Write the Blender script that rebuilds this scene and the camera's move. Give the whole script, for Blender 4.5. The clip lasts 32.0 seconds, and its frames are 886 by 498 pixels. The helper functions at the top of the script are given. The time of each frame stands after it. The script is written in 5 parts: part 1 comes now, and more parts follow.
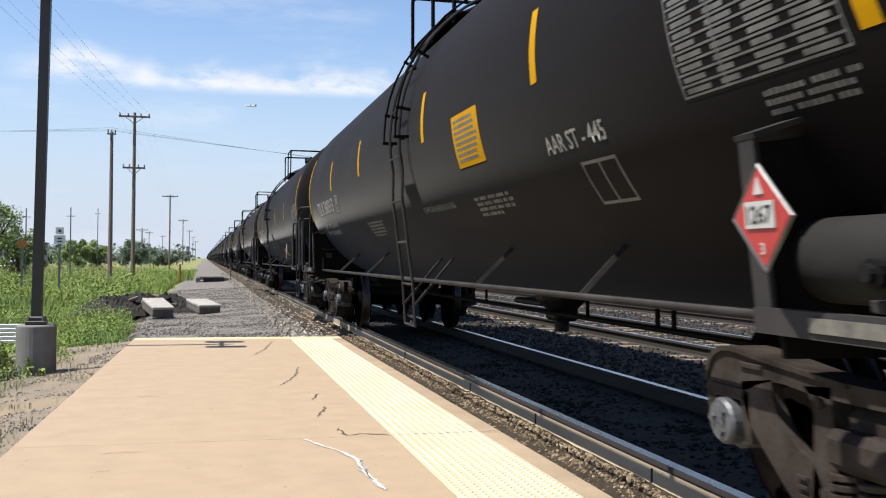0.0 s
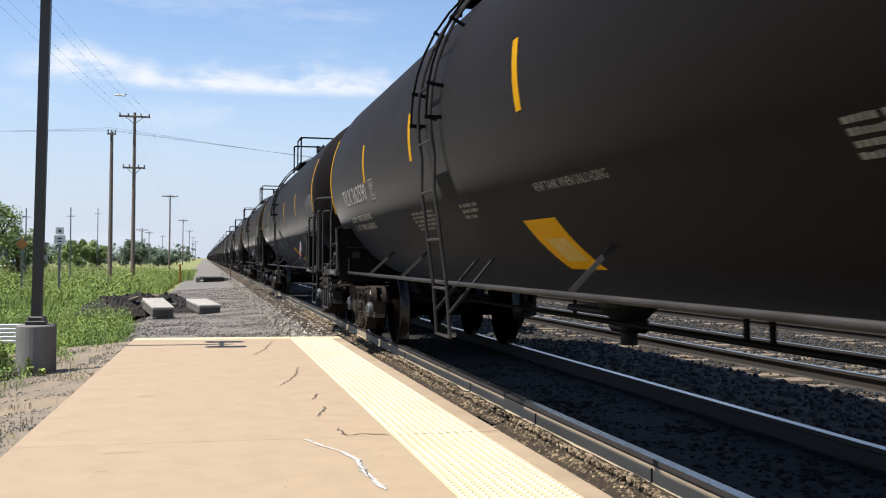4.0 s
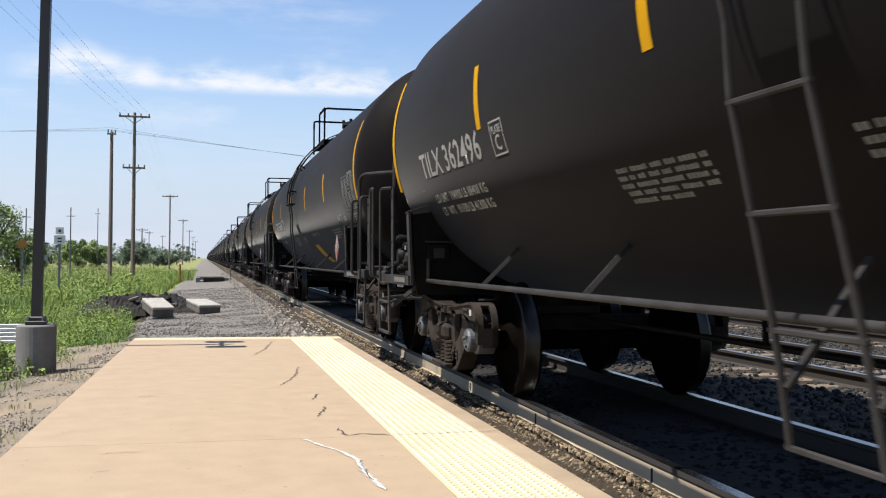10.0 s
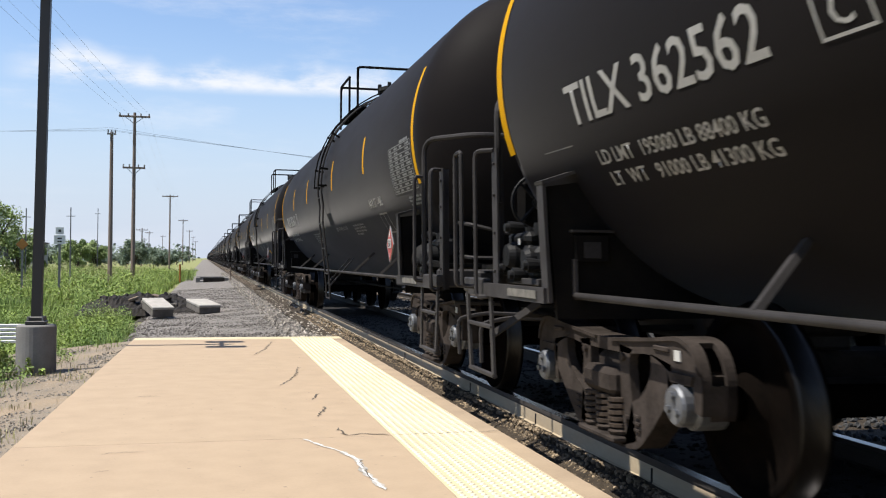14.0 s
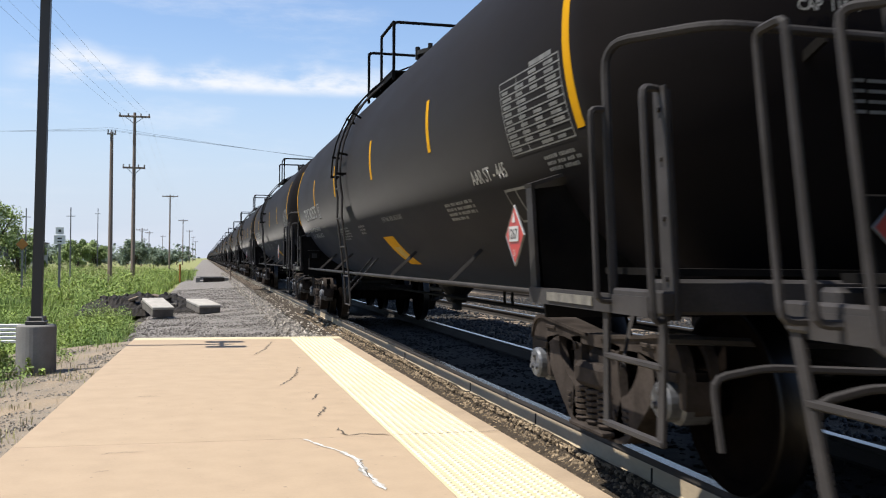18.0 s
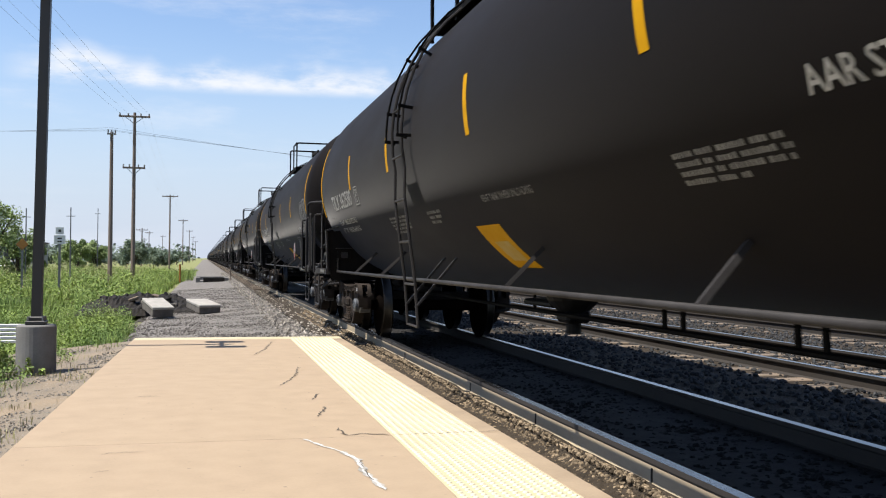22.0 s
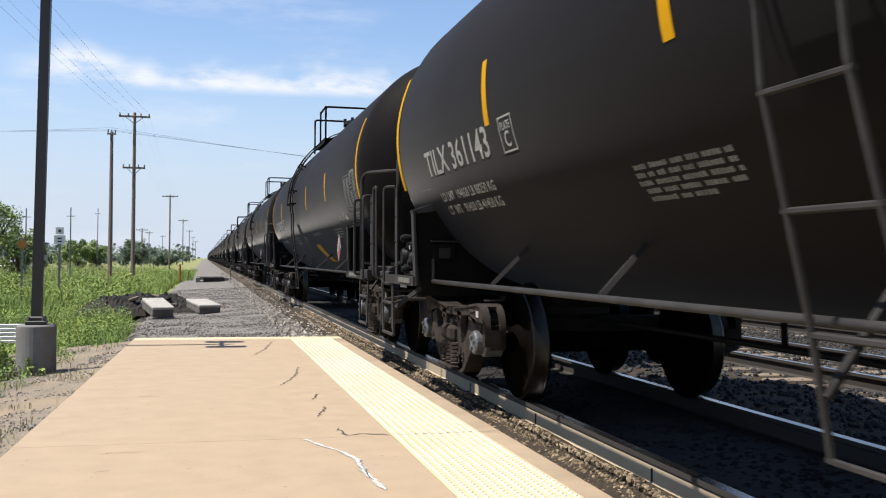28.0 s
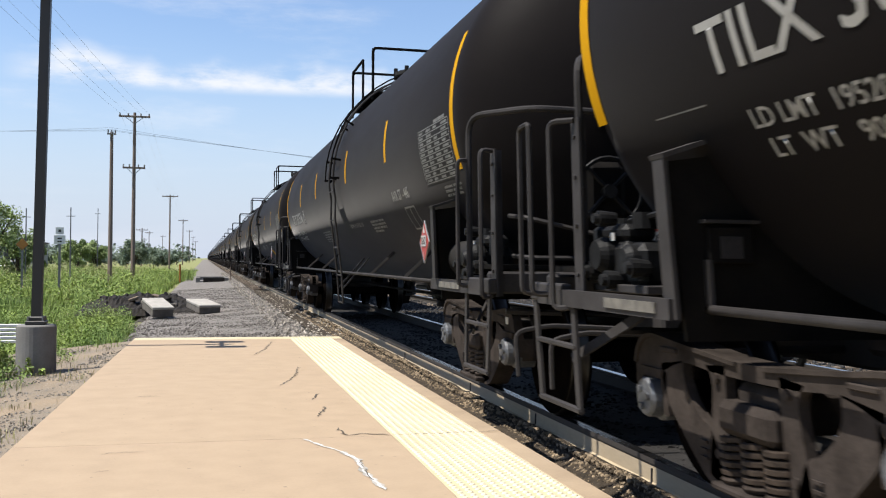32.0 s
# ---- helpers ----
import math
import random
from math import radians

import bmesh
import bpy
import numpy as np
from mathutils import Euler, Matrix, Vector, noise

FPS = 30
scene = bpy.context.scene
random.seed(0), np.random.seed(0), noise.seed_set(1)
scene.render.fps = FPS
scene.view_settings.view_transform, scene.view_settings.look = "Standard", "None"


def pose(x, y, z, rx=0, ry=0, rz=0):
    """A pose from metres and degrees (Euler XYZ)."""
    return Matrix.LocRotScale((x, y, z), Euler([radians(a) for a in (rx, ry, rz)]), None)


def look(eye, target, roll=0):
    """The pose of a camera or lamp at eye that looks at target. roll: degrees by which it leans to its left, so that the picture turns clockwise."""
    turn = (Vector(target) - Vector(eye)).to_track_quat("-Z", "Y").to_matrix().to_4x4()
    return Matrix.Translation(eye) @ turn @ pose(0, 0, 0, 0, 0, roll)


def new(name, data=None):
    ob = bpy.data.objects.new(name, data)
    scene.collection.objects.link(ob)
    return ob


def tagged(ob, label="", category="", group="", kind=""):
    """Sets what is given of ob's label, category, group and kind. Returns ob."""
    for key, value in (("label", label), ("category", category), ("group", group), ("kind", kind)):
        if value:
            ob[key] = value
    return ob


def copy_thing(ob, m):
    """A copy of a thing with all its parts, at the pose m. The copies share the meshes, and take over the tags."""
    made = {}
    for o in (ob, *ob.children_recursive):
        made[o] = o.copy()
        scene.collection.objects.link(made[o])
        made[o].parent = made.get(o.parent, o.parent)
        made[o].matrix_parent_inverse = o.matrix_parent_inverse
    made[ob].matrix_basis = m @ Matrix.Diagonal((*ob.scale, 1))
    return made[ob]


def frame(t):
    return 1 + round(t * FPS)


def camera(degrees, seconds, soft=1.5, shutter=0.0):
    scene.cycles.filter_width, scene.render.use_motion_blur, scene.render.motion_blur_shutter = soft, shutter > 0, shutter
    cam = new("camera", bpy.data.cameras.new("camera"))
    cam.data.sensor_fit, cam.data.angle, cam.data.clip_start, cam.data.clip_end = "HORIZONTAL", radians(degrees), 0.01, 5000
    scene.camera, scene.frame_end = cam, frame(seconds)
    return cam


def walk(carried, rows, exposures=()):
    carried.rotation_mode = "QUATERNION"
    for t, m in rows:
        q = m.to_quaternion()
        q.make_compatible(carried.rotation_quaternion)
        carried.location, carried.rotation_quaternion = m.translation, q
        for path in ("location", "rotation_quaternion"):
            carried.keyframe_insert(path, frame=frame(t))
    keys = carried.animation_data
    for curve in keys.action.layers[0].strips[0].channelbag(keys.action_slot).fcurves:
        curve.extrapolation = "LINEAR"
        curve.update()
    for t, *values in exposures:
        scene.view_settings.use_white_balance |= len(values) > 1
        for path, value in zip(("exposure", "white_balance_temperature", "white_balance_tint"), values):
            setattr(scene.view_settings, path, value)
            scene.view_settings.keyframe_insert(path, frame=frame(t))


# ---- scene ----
cam = camera(48.672, 32.0, soft=1.1, shutter=0.9)
# the phone reads its picture out from the top row to the bottom one
scene.cycles.rolling_shutter_type, scene.cycles.rolling_shutter_duration = "TOP", 0.10
EYE = Vector((0.0, 0.0, 1.116))
YAW, PITCH, ROLL = radians(13.657), radians(0.663), 0.584
AIM = EYE + Vector((math.sin(YAW) * math.cos(PITCH), math.cos(YAW) * math.cos(PITCH), math.sin(PITCH))) * 10
walk(cam, [(0, look(EYE, AIM, ROLL)), (32, look(EYE, AIM, ROLL))])

# ---- light ----
SUN_ELEV = radians(63.5)
sun = new("sun", bpy.data.lights.new("sun", "SUN"))
sun.data.energy, sun.data.angle, sun.data.color = 5.0, radians(0.53), (1.0, 0.95, 0.87)
sun.matrix_basis = look((-math.cos(SUN_ELEV) * 30, -0.6, math.sin(SUN_ELEV) * 30), (0, 0, 0))
scene.view_settings.exposure = 0.915

world = bpy.data.worlds.new("sky")
scene.world = world
world.use_nodes = True


def sky_nodes():
    nt = world.node_tree
    nt.nodes.clear()
    N, K = nt.nodes.new, nt.links.new
    out, bg = N("ShaderNodeOutputWorld"), N("ShaderNodeBackground")
    sky = N("ShaderNodeTexSky")
    sky.sky_type, sky.sun_disc = "NISHITA", False
    sky.sun_elevation, sky.sun_rotation = SUN_ELEV, radians(270)
    sky.air_density, sky.dust_density, sky.ozone_density = 1.2, 0.25, 2.5
    bg.inputs["Strength"].default_value = 0.078
    tint = N("ShaderNodeMix"); tint.data_type, tint.blend_type = "RGBA", "MULTIPLY"
    tint.inputs["Factor"].default_value, tint.inputs["B"].default_value = 1.0, (0.965, 0.98, 1.10, 1)
    K(sky.outputs[0], tint.inputs["A"])
    # thin bands of cirrus, by azimuth and height
    tc, sep = N("ShaderNodeTexCoord"), N("ShaderNodeSeparateXYZ")
    K(tc.outputs["Generated"], sep.inputs[0])
    az = N("ShaderNodeMath"); az.operation = "ARCTAN2"
    K(sep.outputs[0], az.inputs[0]); K(sep.outputs[1], az.inputs[1])
    el = N("ShaderNodeMath"); el.operation = "ARCSINE"
    K(sep.outputs[2], el.inputs[0])
    com = N("ShaderNodeCombineXYZ")
    K(az.outputs[0], com.inputs[0]); K(el.outputs[0], com.inputs[1])

    def fade(src, a, b):
        m = N("ShaderNodeMapRange"); m.interpolation_type = "SMOOTHSTEP"
        m.inputs["From Min"].default_value, m.inputs["From Max"].default_value = a, b
        K(src, m.inputs["Value"])
        return m.outputs["Result"]

    # blue-white haze towards the horizon
    haze = N("ShaderNodeMix"); haze.data_type = "RGBA"
    haze.inputs["B"].default_value = (4.05, 4.7, 6.0, 1)
    hz = N("ShaderNodeMath"); hz.operation = "MULTIPLY"; hz.inputs[1].default_value = 0.85
    K(fade(el.outputs[0], 0.24, 0.0), hz.inputs[0]); K(hz.outputs[0], haze.inputs["Factor"])
    K(tint.outputs["Result"], haze.inputs["A"]); K(haze.outputs["Result"], bg.inputs[0])

    def mul(*s):
        o = s[0]
        for b in s[1:]:
            m = N("ShaderNodeMath"); m.operation = "MULTIPLY"
            K(o, m.inputs[0]); K(b, m.inputs[1]) if hasattr(b, "node") else setattr(m.inputs[1], "default_value", b)
            o = m.outputs[0]
        return o

    def noise_at(scale, detail, loc, rough=0.55):
        mp = N("ShaderNodeMapping"); mp.inputs["Scale"].default_value = scale; mp.inputs["Location"].default_value = loc
        K(com.outputs[0], mp.inputs[0])
        nz = N("ShaderNodeTexNoise"); nz.inputs["Scale"].default_value = 1.0; nz.inputs["Detail"].default_value = detail
        nz.inputs["Roughness"].default_value = rough
        K(mp.outputs[0], nz.inputs["Vector"])
        return nz.outputs[0]

    # the ragged top of the band is pushed up and down by a coarse noise
    wob = noise_at((9, 3, 1), 3, (0.2, 0, 0))
    top = N("ShaderNodeMath"); top.operation = "MULTIPLY_ADD"; top.inputs[1].default_value = -0.085
    K(wob, top.inputs[0]); K(el.outputs[0], top.inputs[2])
    band = mul(fade(el.outputs[0], 0.160, 0.172), fade(top.outputs[0], 0.158, 0.132),
               fade(az.outputs[0], -0.20, -0.12), fade(az.outputs[0], 0.40, 0.24))
    fine = fade(noise_at((14, 40, 1), 6, (3, 1, 0), 0.6), 0.30, 0.62)
    wisp = mul(fade(noise_at((4, 16, 1), 7, (7.3, 2.2, 0), 0.62), 0.48, 0.74), fade(el.outputs[0], 0.02, 0.12), 0.38)
    veil = mul(fade(noise_at((3, 22, 1), 5, (1.3, 5.2, 0), 0.6), 0.45, 0.8), fade(el.outputs[0], 0.13, 0.05), 0.30)
    body = mul(band, fine, 0.92)
    s1 = N("ShaderNodeMath"); s1.operation = "MAXIMUM"; K(body, s1.inputs[0]); K(wisp, s1.inputs[1])
    s2 = N("ShaderNodeMath"); s2.operation = "MAXIMUM"; K(s1.outputs[0], s2.inputs[0]); K(veil, s2.inputs[1])
    cl = N("ShaderNodeBackground"); cl.inputs[0].default_value = (0.93, 0.95, 1.0, 1); cl.inputs[1].default_value = 0.546
    mix = N("ShaderNodeMixShader")
    K(s2.outputs[0], mix.inputs[0]); K(bg.outputs[0], mix.inputs[1]); K(cl.outputs[0], mix.inputs[2])
    K(mix.outputs[0], out.inputs[0])


sky_nodes()

# ---- materials ----


def mat(name, col, col2=None, rough=0.7, metal=0.0, scale=6.0, fine=60.0, bump=0.2, bump_dist=0.01, spread=0.5, per=0.0, stretch=(1, 1, 1), spec=0.5, fine_amt=0.35, speck=None):
    """A surface with two scales of variation between col and col2, fine relief and, with per, a shade of its own for each object."""
    m = bpy.data.materials.new(name)
    m.use_nodes = True
    nt = m.node_tree
    N, K = nt.nodes.new, nt.links.new
    p = nt.nodes["Principled BSDF"]
    col2 = col2 or tuple(c * 0.75 for c in col)
    tc = N("ShaderNodeTexCoord")
    mp = N("ShaderNodeMapping"); mp.inputs["Scale"].default_value = stretch
    K(tc.outputs["Object"], mp.inputs[0])
    n1 = N("ShaderNodeTexNoise"); n1.inputs["Scale"].default_value = scale; n1.inputs["Detail"].default_value = 6
    n2 = N("ShaderNodeTexNoise"); n2.inputs["Scale"].default_value = fine; n2.inputs["Detail"].default_value = 4
    for n in (n1, n2):
        K(mp.outputs[0], n.inputs["Vector"])
    mx = N("ShaderNodeMath"); mx.operation = "MULTIPLY_ADD"; mx.inputs[1].default_value = fine_amt
    K(n2.outputs[0], mx.inputs[0]); K(n1.outputs[0], mx.inputs[2])
    rp = N("ShaderNodeMapRange"); rp.inputs["From Min"].default_value = 0.5 + fine_amt / 2 - spread / 2; rp.inputs["From Max"].default_value = 0.5 + fine_amt / 2 + spread / 2
    K(mx.outputs[0], rp.inputs["Value"])
    mc = N("ShaderNodeMix"); mc.data_type = "RGBA"
    mc.inputs["A"].default_value, mc.inputs["B"].default_value = (*col, 1), (*col2, 1)
    K(rp.outputs[0], mc.inputs["Factor"])
    src = mc.outputs["Result"]
    if speck:
        # small spots with a shape of their own: (cells per metre, radius within a cell, colour)
        vo = N("ShaderNodeTexVoronoi"); vo.inputs["Scale"].default_value = speck[0]
        K(mp.outputs[0], vo.inputs["Vector"])
        pick = N("ShaderNodeSeparateColor"); K(vo.outputs["Color"], pick.inputs[0])
        rad = N("ShaderNodeMapRange")
        rad.inputs["From Min"].default_value, rad.inputs["From Max"].default_value = 0.55, 1.0
        rad.inputs["To Min"].default_value, rad.inputs["To Max"].default_value = 0.0, speck[1]
        K(pick.outputs[0], rad.inputs["Value"])
        lt = N("ShaderNodeMath"); lt.operation = "LESS_THAN"
        K(vo.outputs["Distance"], lt.inputs[0]); K(rad.outputs[0], lt.inputs[1])
        am = N("ShaderNodeMath"); am.operation = "MULTIPLY"
        K(lt.outputs[0], am.inputs[0]); K(pick.outputs[1], am.inputs[1])
        sm = N("ShaderNodeMix"); sm.data_type = "RGBA"
        sm.inputs["B"].default_value = (*speck[2], 1)
        K(am.outputs[0], sm.inputs["Factor"]); K(src, sm.inputs["A"])
        src = sm.outputs["Result"]
    if per:
        oi = N("ShaderNodeObjectInfo")
        geo = N("ShaderNodeNewGeometry")
        ad = N("ShaderNodeMath"); K(oi.outputs["Random"], ad.inputs[0]); K(geo.outputs["Random Per Island"], ad.inputs[1])
        fr = N("ShaderNodeMath"); fr.operation = "FRACT"; K(ad.outputs[0], fr.inputs[0])
        hs = N("ShaderNodeHueSaturation")
        mr = N("ShaderNodeMapRange"); mr.inputs["To Min"].default_value, mr.inputs["To Max"].default_value = 1 - per, 1 + per
        K(fr.outputs[0], mr.inputs["Value"]); K(mr.outputs[0], hs.inputs["Value"]); K(src, hs.inputs["Color"])
        src = hs.outputs[0]
    K(src, p.inputs["Base Color"])
    p.inputs["Metallic"].default_value = metal
    p.inputs["Specular IOR Level"].default_value = spec
    rr = N("ShaderNodeMapRange"); rr.inputs["To Min"].default_value, rr.inputs["To Max"].default_value = max(rough - 0.1, 0.03), min(rough + 0.1, 1)
    K(n1.outputs[0], rr.inputs["Value"]); K(rr.outputs[0], p.inputs["Roughness"])
    if bump:
        b = N("ShaderNodeBump"); b.inputs["Strength"].default_value = bump; b.inputs["Distance"].default_value = bump_dist
        K(n2.outputs[0], b.inputs["Height"]); K(b.outputs[0], p.inputs["Normal"])
    return m


M = {}
M["tank"] = mat("tank_black_paint", (0.0072, 0.0061, 0.0061), (0.0092, 0.0077, 0.0076), rough=0.6, scale=1.3, fine=14, bump=0.06, bump_dist=0.004, stretch=(1, 0.5, 2.2), spec=0.03)
# a film of pale dust on the matt paint
dusty = M["tank"].node_tree.nodes["Principled BSDF"]
dusty.inputs["Sheen Weight"].default_value, dusty.inputs["Sheen Roughness"].default_value, dusty.inputs["Sheen Tint"].default_value = 0.072, 0.28, (1.0, 0.98, 0.98, 1)
M["black"] = mat("black_fittings", (0.0049, 0.0049, 0.00525), (0.0112, 0.0101, 0.0091), rough=0.55, scale=5, fine=60, bump=0.1, spec=0.01)
M["pipe"] = mat("dusty_grey_steel", (0.042, 0.039, 0.039), (0.021, 0.0195, 0.019), rough=0.55, scale=3, fine=70, bump=0.1, spec=0.06)
M["frame"] = mat("rust_dusted_casting", (0.046, 0.038, 0.0335), (0.016, 0.0133, 0.0117), rough=0.85, scale=5, fine=45, bump=0.35, bump_dist=0.008, spec=0.02)
M["spring"] = mat("spring_steel", (0.049, 0.0364, 0.028), (0.0154, 0.0119, 0.0098), rough=0.7, scale=12, fine=60, spec=0.1)
# near-black wheel and dark tread: the shade under the tank is in their colours
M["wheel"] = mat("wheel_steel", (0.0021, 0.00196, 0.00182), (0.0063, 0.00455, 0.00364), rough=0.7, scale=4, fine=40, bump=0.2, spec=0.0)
M["tread"] = mat("polished_tread", (0.03, 0.029, 0.028), (0.014, 0.013, 0.0125), rough=0.38, metal=1.0, scale=8, fine=60, bump=0.05)
M["cap"] = mat("bearing_cap_grey", (0.1, 0.106, 0.118), (0.04, 0.041, 0.045), rough=0.5, metal=0.3, scale=14, fine=80)
M["reservoir"] = mat("grey_reservoir_paint", (0.0252, 0.0245, 0.0245), (0.0168, 0.0161, 0.0154), rough=0.6, scale=4, fine=50, bump=0.08, spec=0.1)
M["valve"] = mat("valve_casting", (0.0126, 0.0126, 0.0133), (0.0049, 0.0049, 0.0049), rough=0.55, scale=10, fine=60, spec=0.1)
M["yellow"] = mat("yellow_reflective", (0.42, 0.217, 0.0042), (0.378, 0.196, 0.0028), rough=0.6, scale=5, fine=60, bump=0.02, spec=0.03)
M["white"] = mat("white_stencil_paint", (0.28, 0.273, 0.256), (0.196, 0.189, 0.175), rough=0.6, scale=6, fine=60, bump=0.02)
M["faint"] = mat("worn_stencil_paint", (0.133, 0.13, 0.122), (0.0595, 0.0581, 0.056), rough=0.65, scale=9, fine=80, bump=0.02)
M["red"] = mat("placard_red", (0.322, 0.0245, 0.0175), (0.266, 0.0245, 0.0175), rough=0.4, scale=5, fine=50, bump=0.02)
M["placard_white"] = mat("placard_white", (0.385, 0.378, 0.364), (0.315, 0.308, 0.294), rough=0.4, scale=7, fine=60, bump=0.02)
M["label"] = mat("pale_worn_label", (0.14, 0.13, 0.108), (0.0525, 0.0476, 0.042), rough=0.6, scale=14, fine=90, bump=0.02)
M["worn"] = mat("sun_worn_sticker", (0.36, 0.27, 0.12), (0.34, 0.21, 0.03), rough=0.6, scale=9, fine=60, bump=0.02, spec=0.03)
M["ink"] = mat("dark_ink", (0.021, 0.021, 0.021), rough=0.6)
M["concrete"] = mat("platform_concrete", (0.301, 0.224, 0.146), (0.256, 0.19, 0.125), rough=0.9, scale=4.5, fine=55, bump=0.15, bump_dist=0.004, spread=0.62, fine_amt=0.6, speck=(13, 0.17, (0.154, 0.115, 0.077)))
M["joint"] = mat("joint_dark", (0.075, 0.06, 0.045), (0.04, 0.032, 0.025), rough=0.95)
M["kerb"] = mat("edge_concrete", (0.287, 0.217, 0.143), (0.203, 0.15, 0.098), rough=0.9, scale=2.5, fine=50, bump=0.2, bump_dist=0.006, speck=(14, 0.2, (0.14, 0.105, 0.07)))
M["tactile"] = mat("tactile_cream_yellow", (0.385, 0.322, 0.185), (0.42, 0.374, 0.259), rough=0.75, scale=1.1, fine=30, bump=0.05)
M["dome"] = mat("tactile_dome_cream", (0.518, 0.49, 0.392), (0.462, 0.42, 0.301), rough=0.75, scale=1.5, fine=30, bump=0.05)
M["patch"] = mat("white_crack_filler", (0.462, 0.462, 0.448), (0.364, 0.35, 0.322), rough=0.8, scale=14)
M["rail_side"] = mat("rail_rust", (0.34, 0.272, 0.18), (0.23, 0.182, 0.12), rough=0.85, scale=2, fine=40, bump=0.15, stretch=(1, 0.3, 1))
# near-black: shade under the train put into rail sides; clips share this steel
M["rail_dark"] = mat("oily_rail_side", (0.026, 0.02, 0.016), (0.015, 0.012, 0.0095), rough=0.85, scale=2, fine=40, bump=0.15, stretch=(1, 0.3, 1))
M["rail_top"] = mat("rail_polished_head", (0.252, 0.252, 0.266), (0.175, 0.175, 0.185), rough=0.28, metal=1.0, scale=3, fine=50, bump=0.02, stretch=(1, 0.1, 1))
M["sleeper"] = mat("weathered_sleeper", (0.154, 0.115, 0.0805), (0.091, 0.0686, 0.049), rough=0.9, scale=3, fine=30, bump=0.4, per=0.25, stretch=(0.3, 1, 1))
M["ballast_bed"] = mat("ballast_bed", (0.0595, 0.0448, 0.0301), (0.0168, 0.0133, 0.0098), rough=0.95, scale=9, fine=38, bump=0.9, bump_dist=0.05, spread=0.7, spec=0.2)
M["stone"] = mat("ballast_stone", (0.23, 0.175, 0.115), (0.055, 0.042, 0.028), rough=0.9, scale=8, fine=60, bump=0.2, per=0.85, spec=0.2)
# near-black ballast: the shade under the cars is put into its colour
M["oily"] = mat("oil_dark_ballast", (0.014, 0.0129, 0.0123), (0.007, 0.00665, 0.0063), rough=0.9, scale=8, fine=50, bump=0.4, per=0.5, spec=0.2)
# darkened copy of the ballast stone, with the train's shade in its colour
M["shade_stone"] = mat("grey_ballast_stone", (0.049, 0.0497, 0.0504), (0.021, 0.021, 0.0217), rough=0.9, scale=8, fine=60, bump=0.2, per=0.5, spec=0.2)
M["path_stone"] = mat("grey_path_stone", (0.18, 0.163, 0.147), (0.09, 0.081, 0.073), rough=0.9, scale=8, fine=60, bump=0.2, per=0.55, spec=0.2)
M["pale_stone"] = mat("pale_limestone", (0.35, 0.315, 0.269), (0.196, 0.175, 0.147), rough=0.9, scale=8, fine=60, bump=0.2, per=0.5)
M["verge_stone"] = mat("grey_verge_stone", (0.21, 0.193, 0.168), (0.119, 0.105, 0.091), rough=0.9, scale=8, fine=60, bump=0.2, per=0.45, spec=0.2)
M["path"] = mat("grey_gravel_path", (0.175, 0.158, 0.143), (0.085, 0.077, 0.068), rough=0.95, scale=3, fine=45, bump=0.8, bump_dist=0.03, spread=0.8, fine_amt=0.8)
M["soil"] = mat("meadow_ground", (0.15, 0.175, 0.045), (0.17, 0.16, 0.065), rough=1.0, scale=0.35, fine=5, bump=0.5, bump_dist=0.1)
M["verge"] = mat("dry_gravel_verge", (0.22, 0.165, 0.105), (0.12, 0.105, 0.085), rough=0.95, scale=1.3, fine=40, bump=0.7, bump_dist=0.03, spread=0.5, fine_amt=0.5, speck=(26, 0.35, (0.238, 0.224, 0.21)))
M["grass"] = mat("weed_green", (0.2, 0.26, 0.045), (0.085, 0.15, 0.028), rough=0.75, scale=0.7, fine=6, bump=0, per=0.45, spread=0.35)
M["leaf"] = mat("tree_leaf", (0.23, 0.29, 0.10), (0.13, 0.185, 0.06), rough=0.7, scale=1.0, fine=9, bump=0, per=0.45)
# distance haze is mixed into this paler leaf colour
M["farleaf"] = mat("hazy_far_leaf", (0.17, 0.215, 0.15), (0.11, 0.145, 0.105), rough=0.8, scale=0.6, fine=5, bump=0, per=0.35)
M["bloom"] = mat("pale_weed_bloom", (0.21, 0.189, 0.049), (0.28, 0.259, 0.168), rough=0.8, per=0.3, bump=0)
M["bark"] = mat("bark", (0.07, 0.0525, 0.0385), (0.0385, 0.0294, 0.0224), rough=0.95, scale=4, fine=30, bump=0.5)
M["pole"] = mat("weathered_pole_wood", (0.19, 0.145, 0.12), (0.125, 0.096, 0.08), rough=0.9, scale=2, fine=25, bump=0.3, stretch=(3, 3, 0.3))
M["lamp_post"] = mat("dark_bronze_post", (0.014, 0.0119, 0.0126), (0.0224, 0.0189, 0.0182), rough=0.45, scale=3, fine=60, bump=0.05)
M["pier"] = mat("grey_pier_concrete", (0.182, 0.175, 0.164), (0.115, 0.108, 0.101), rough=0.9, scale=3, fine=45, bump=0.25, bump_dist=0.006)
M["slab"] = mat("pale_slab", (0.329, 0.308, 0.273), (0.231, 0.217, 0.193), rough=0.85, scale=4, fine=50)
M["slab_side"] = mat("slab_side_grey", (0.119, 0.105, 0.091), (0.056, 0.0476, 0.0406), rough=0.9, scale=6, fine=40)
M["sheet"] = mat("black_plastic_sheet", (0.0077, 0.00735, 0.0077), (0.035, 0.0301, 0.0252), rough=0.75, scale=4, fine=14, bump=0.5, bump_dist=0.04, spec=0.1)
M["sign_white"] = mat("white_sign_face", (0.6, 0.6, 0.6), (0.52, 0.52, 0.51), rough=0.5)
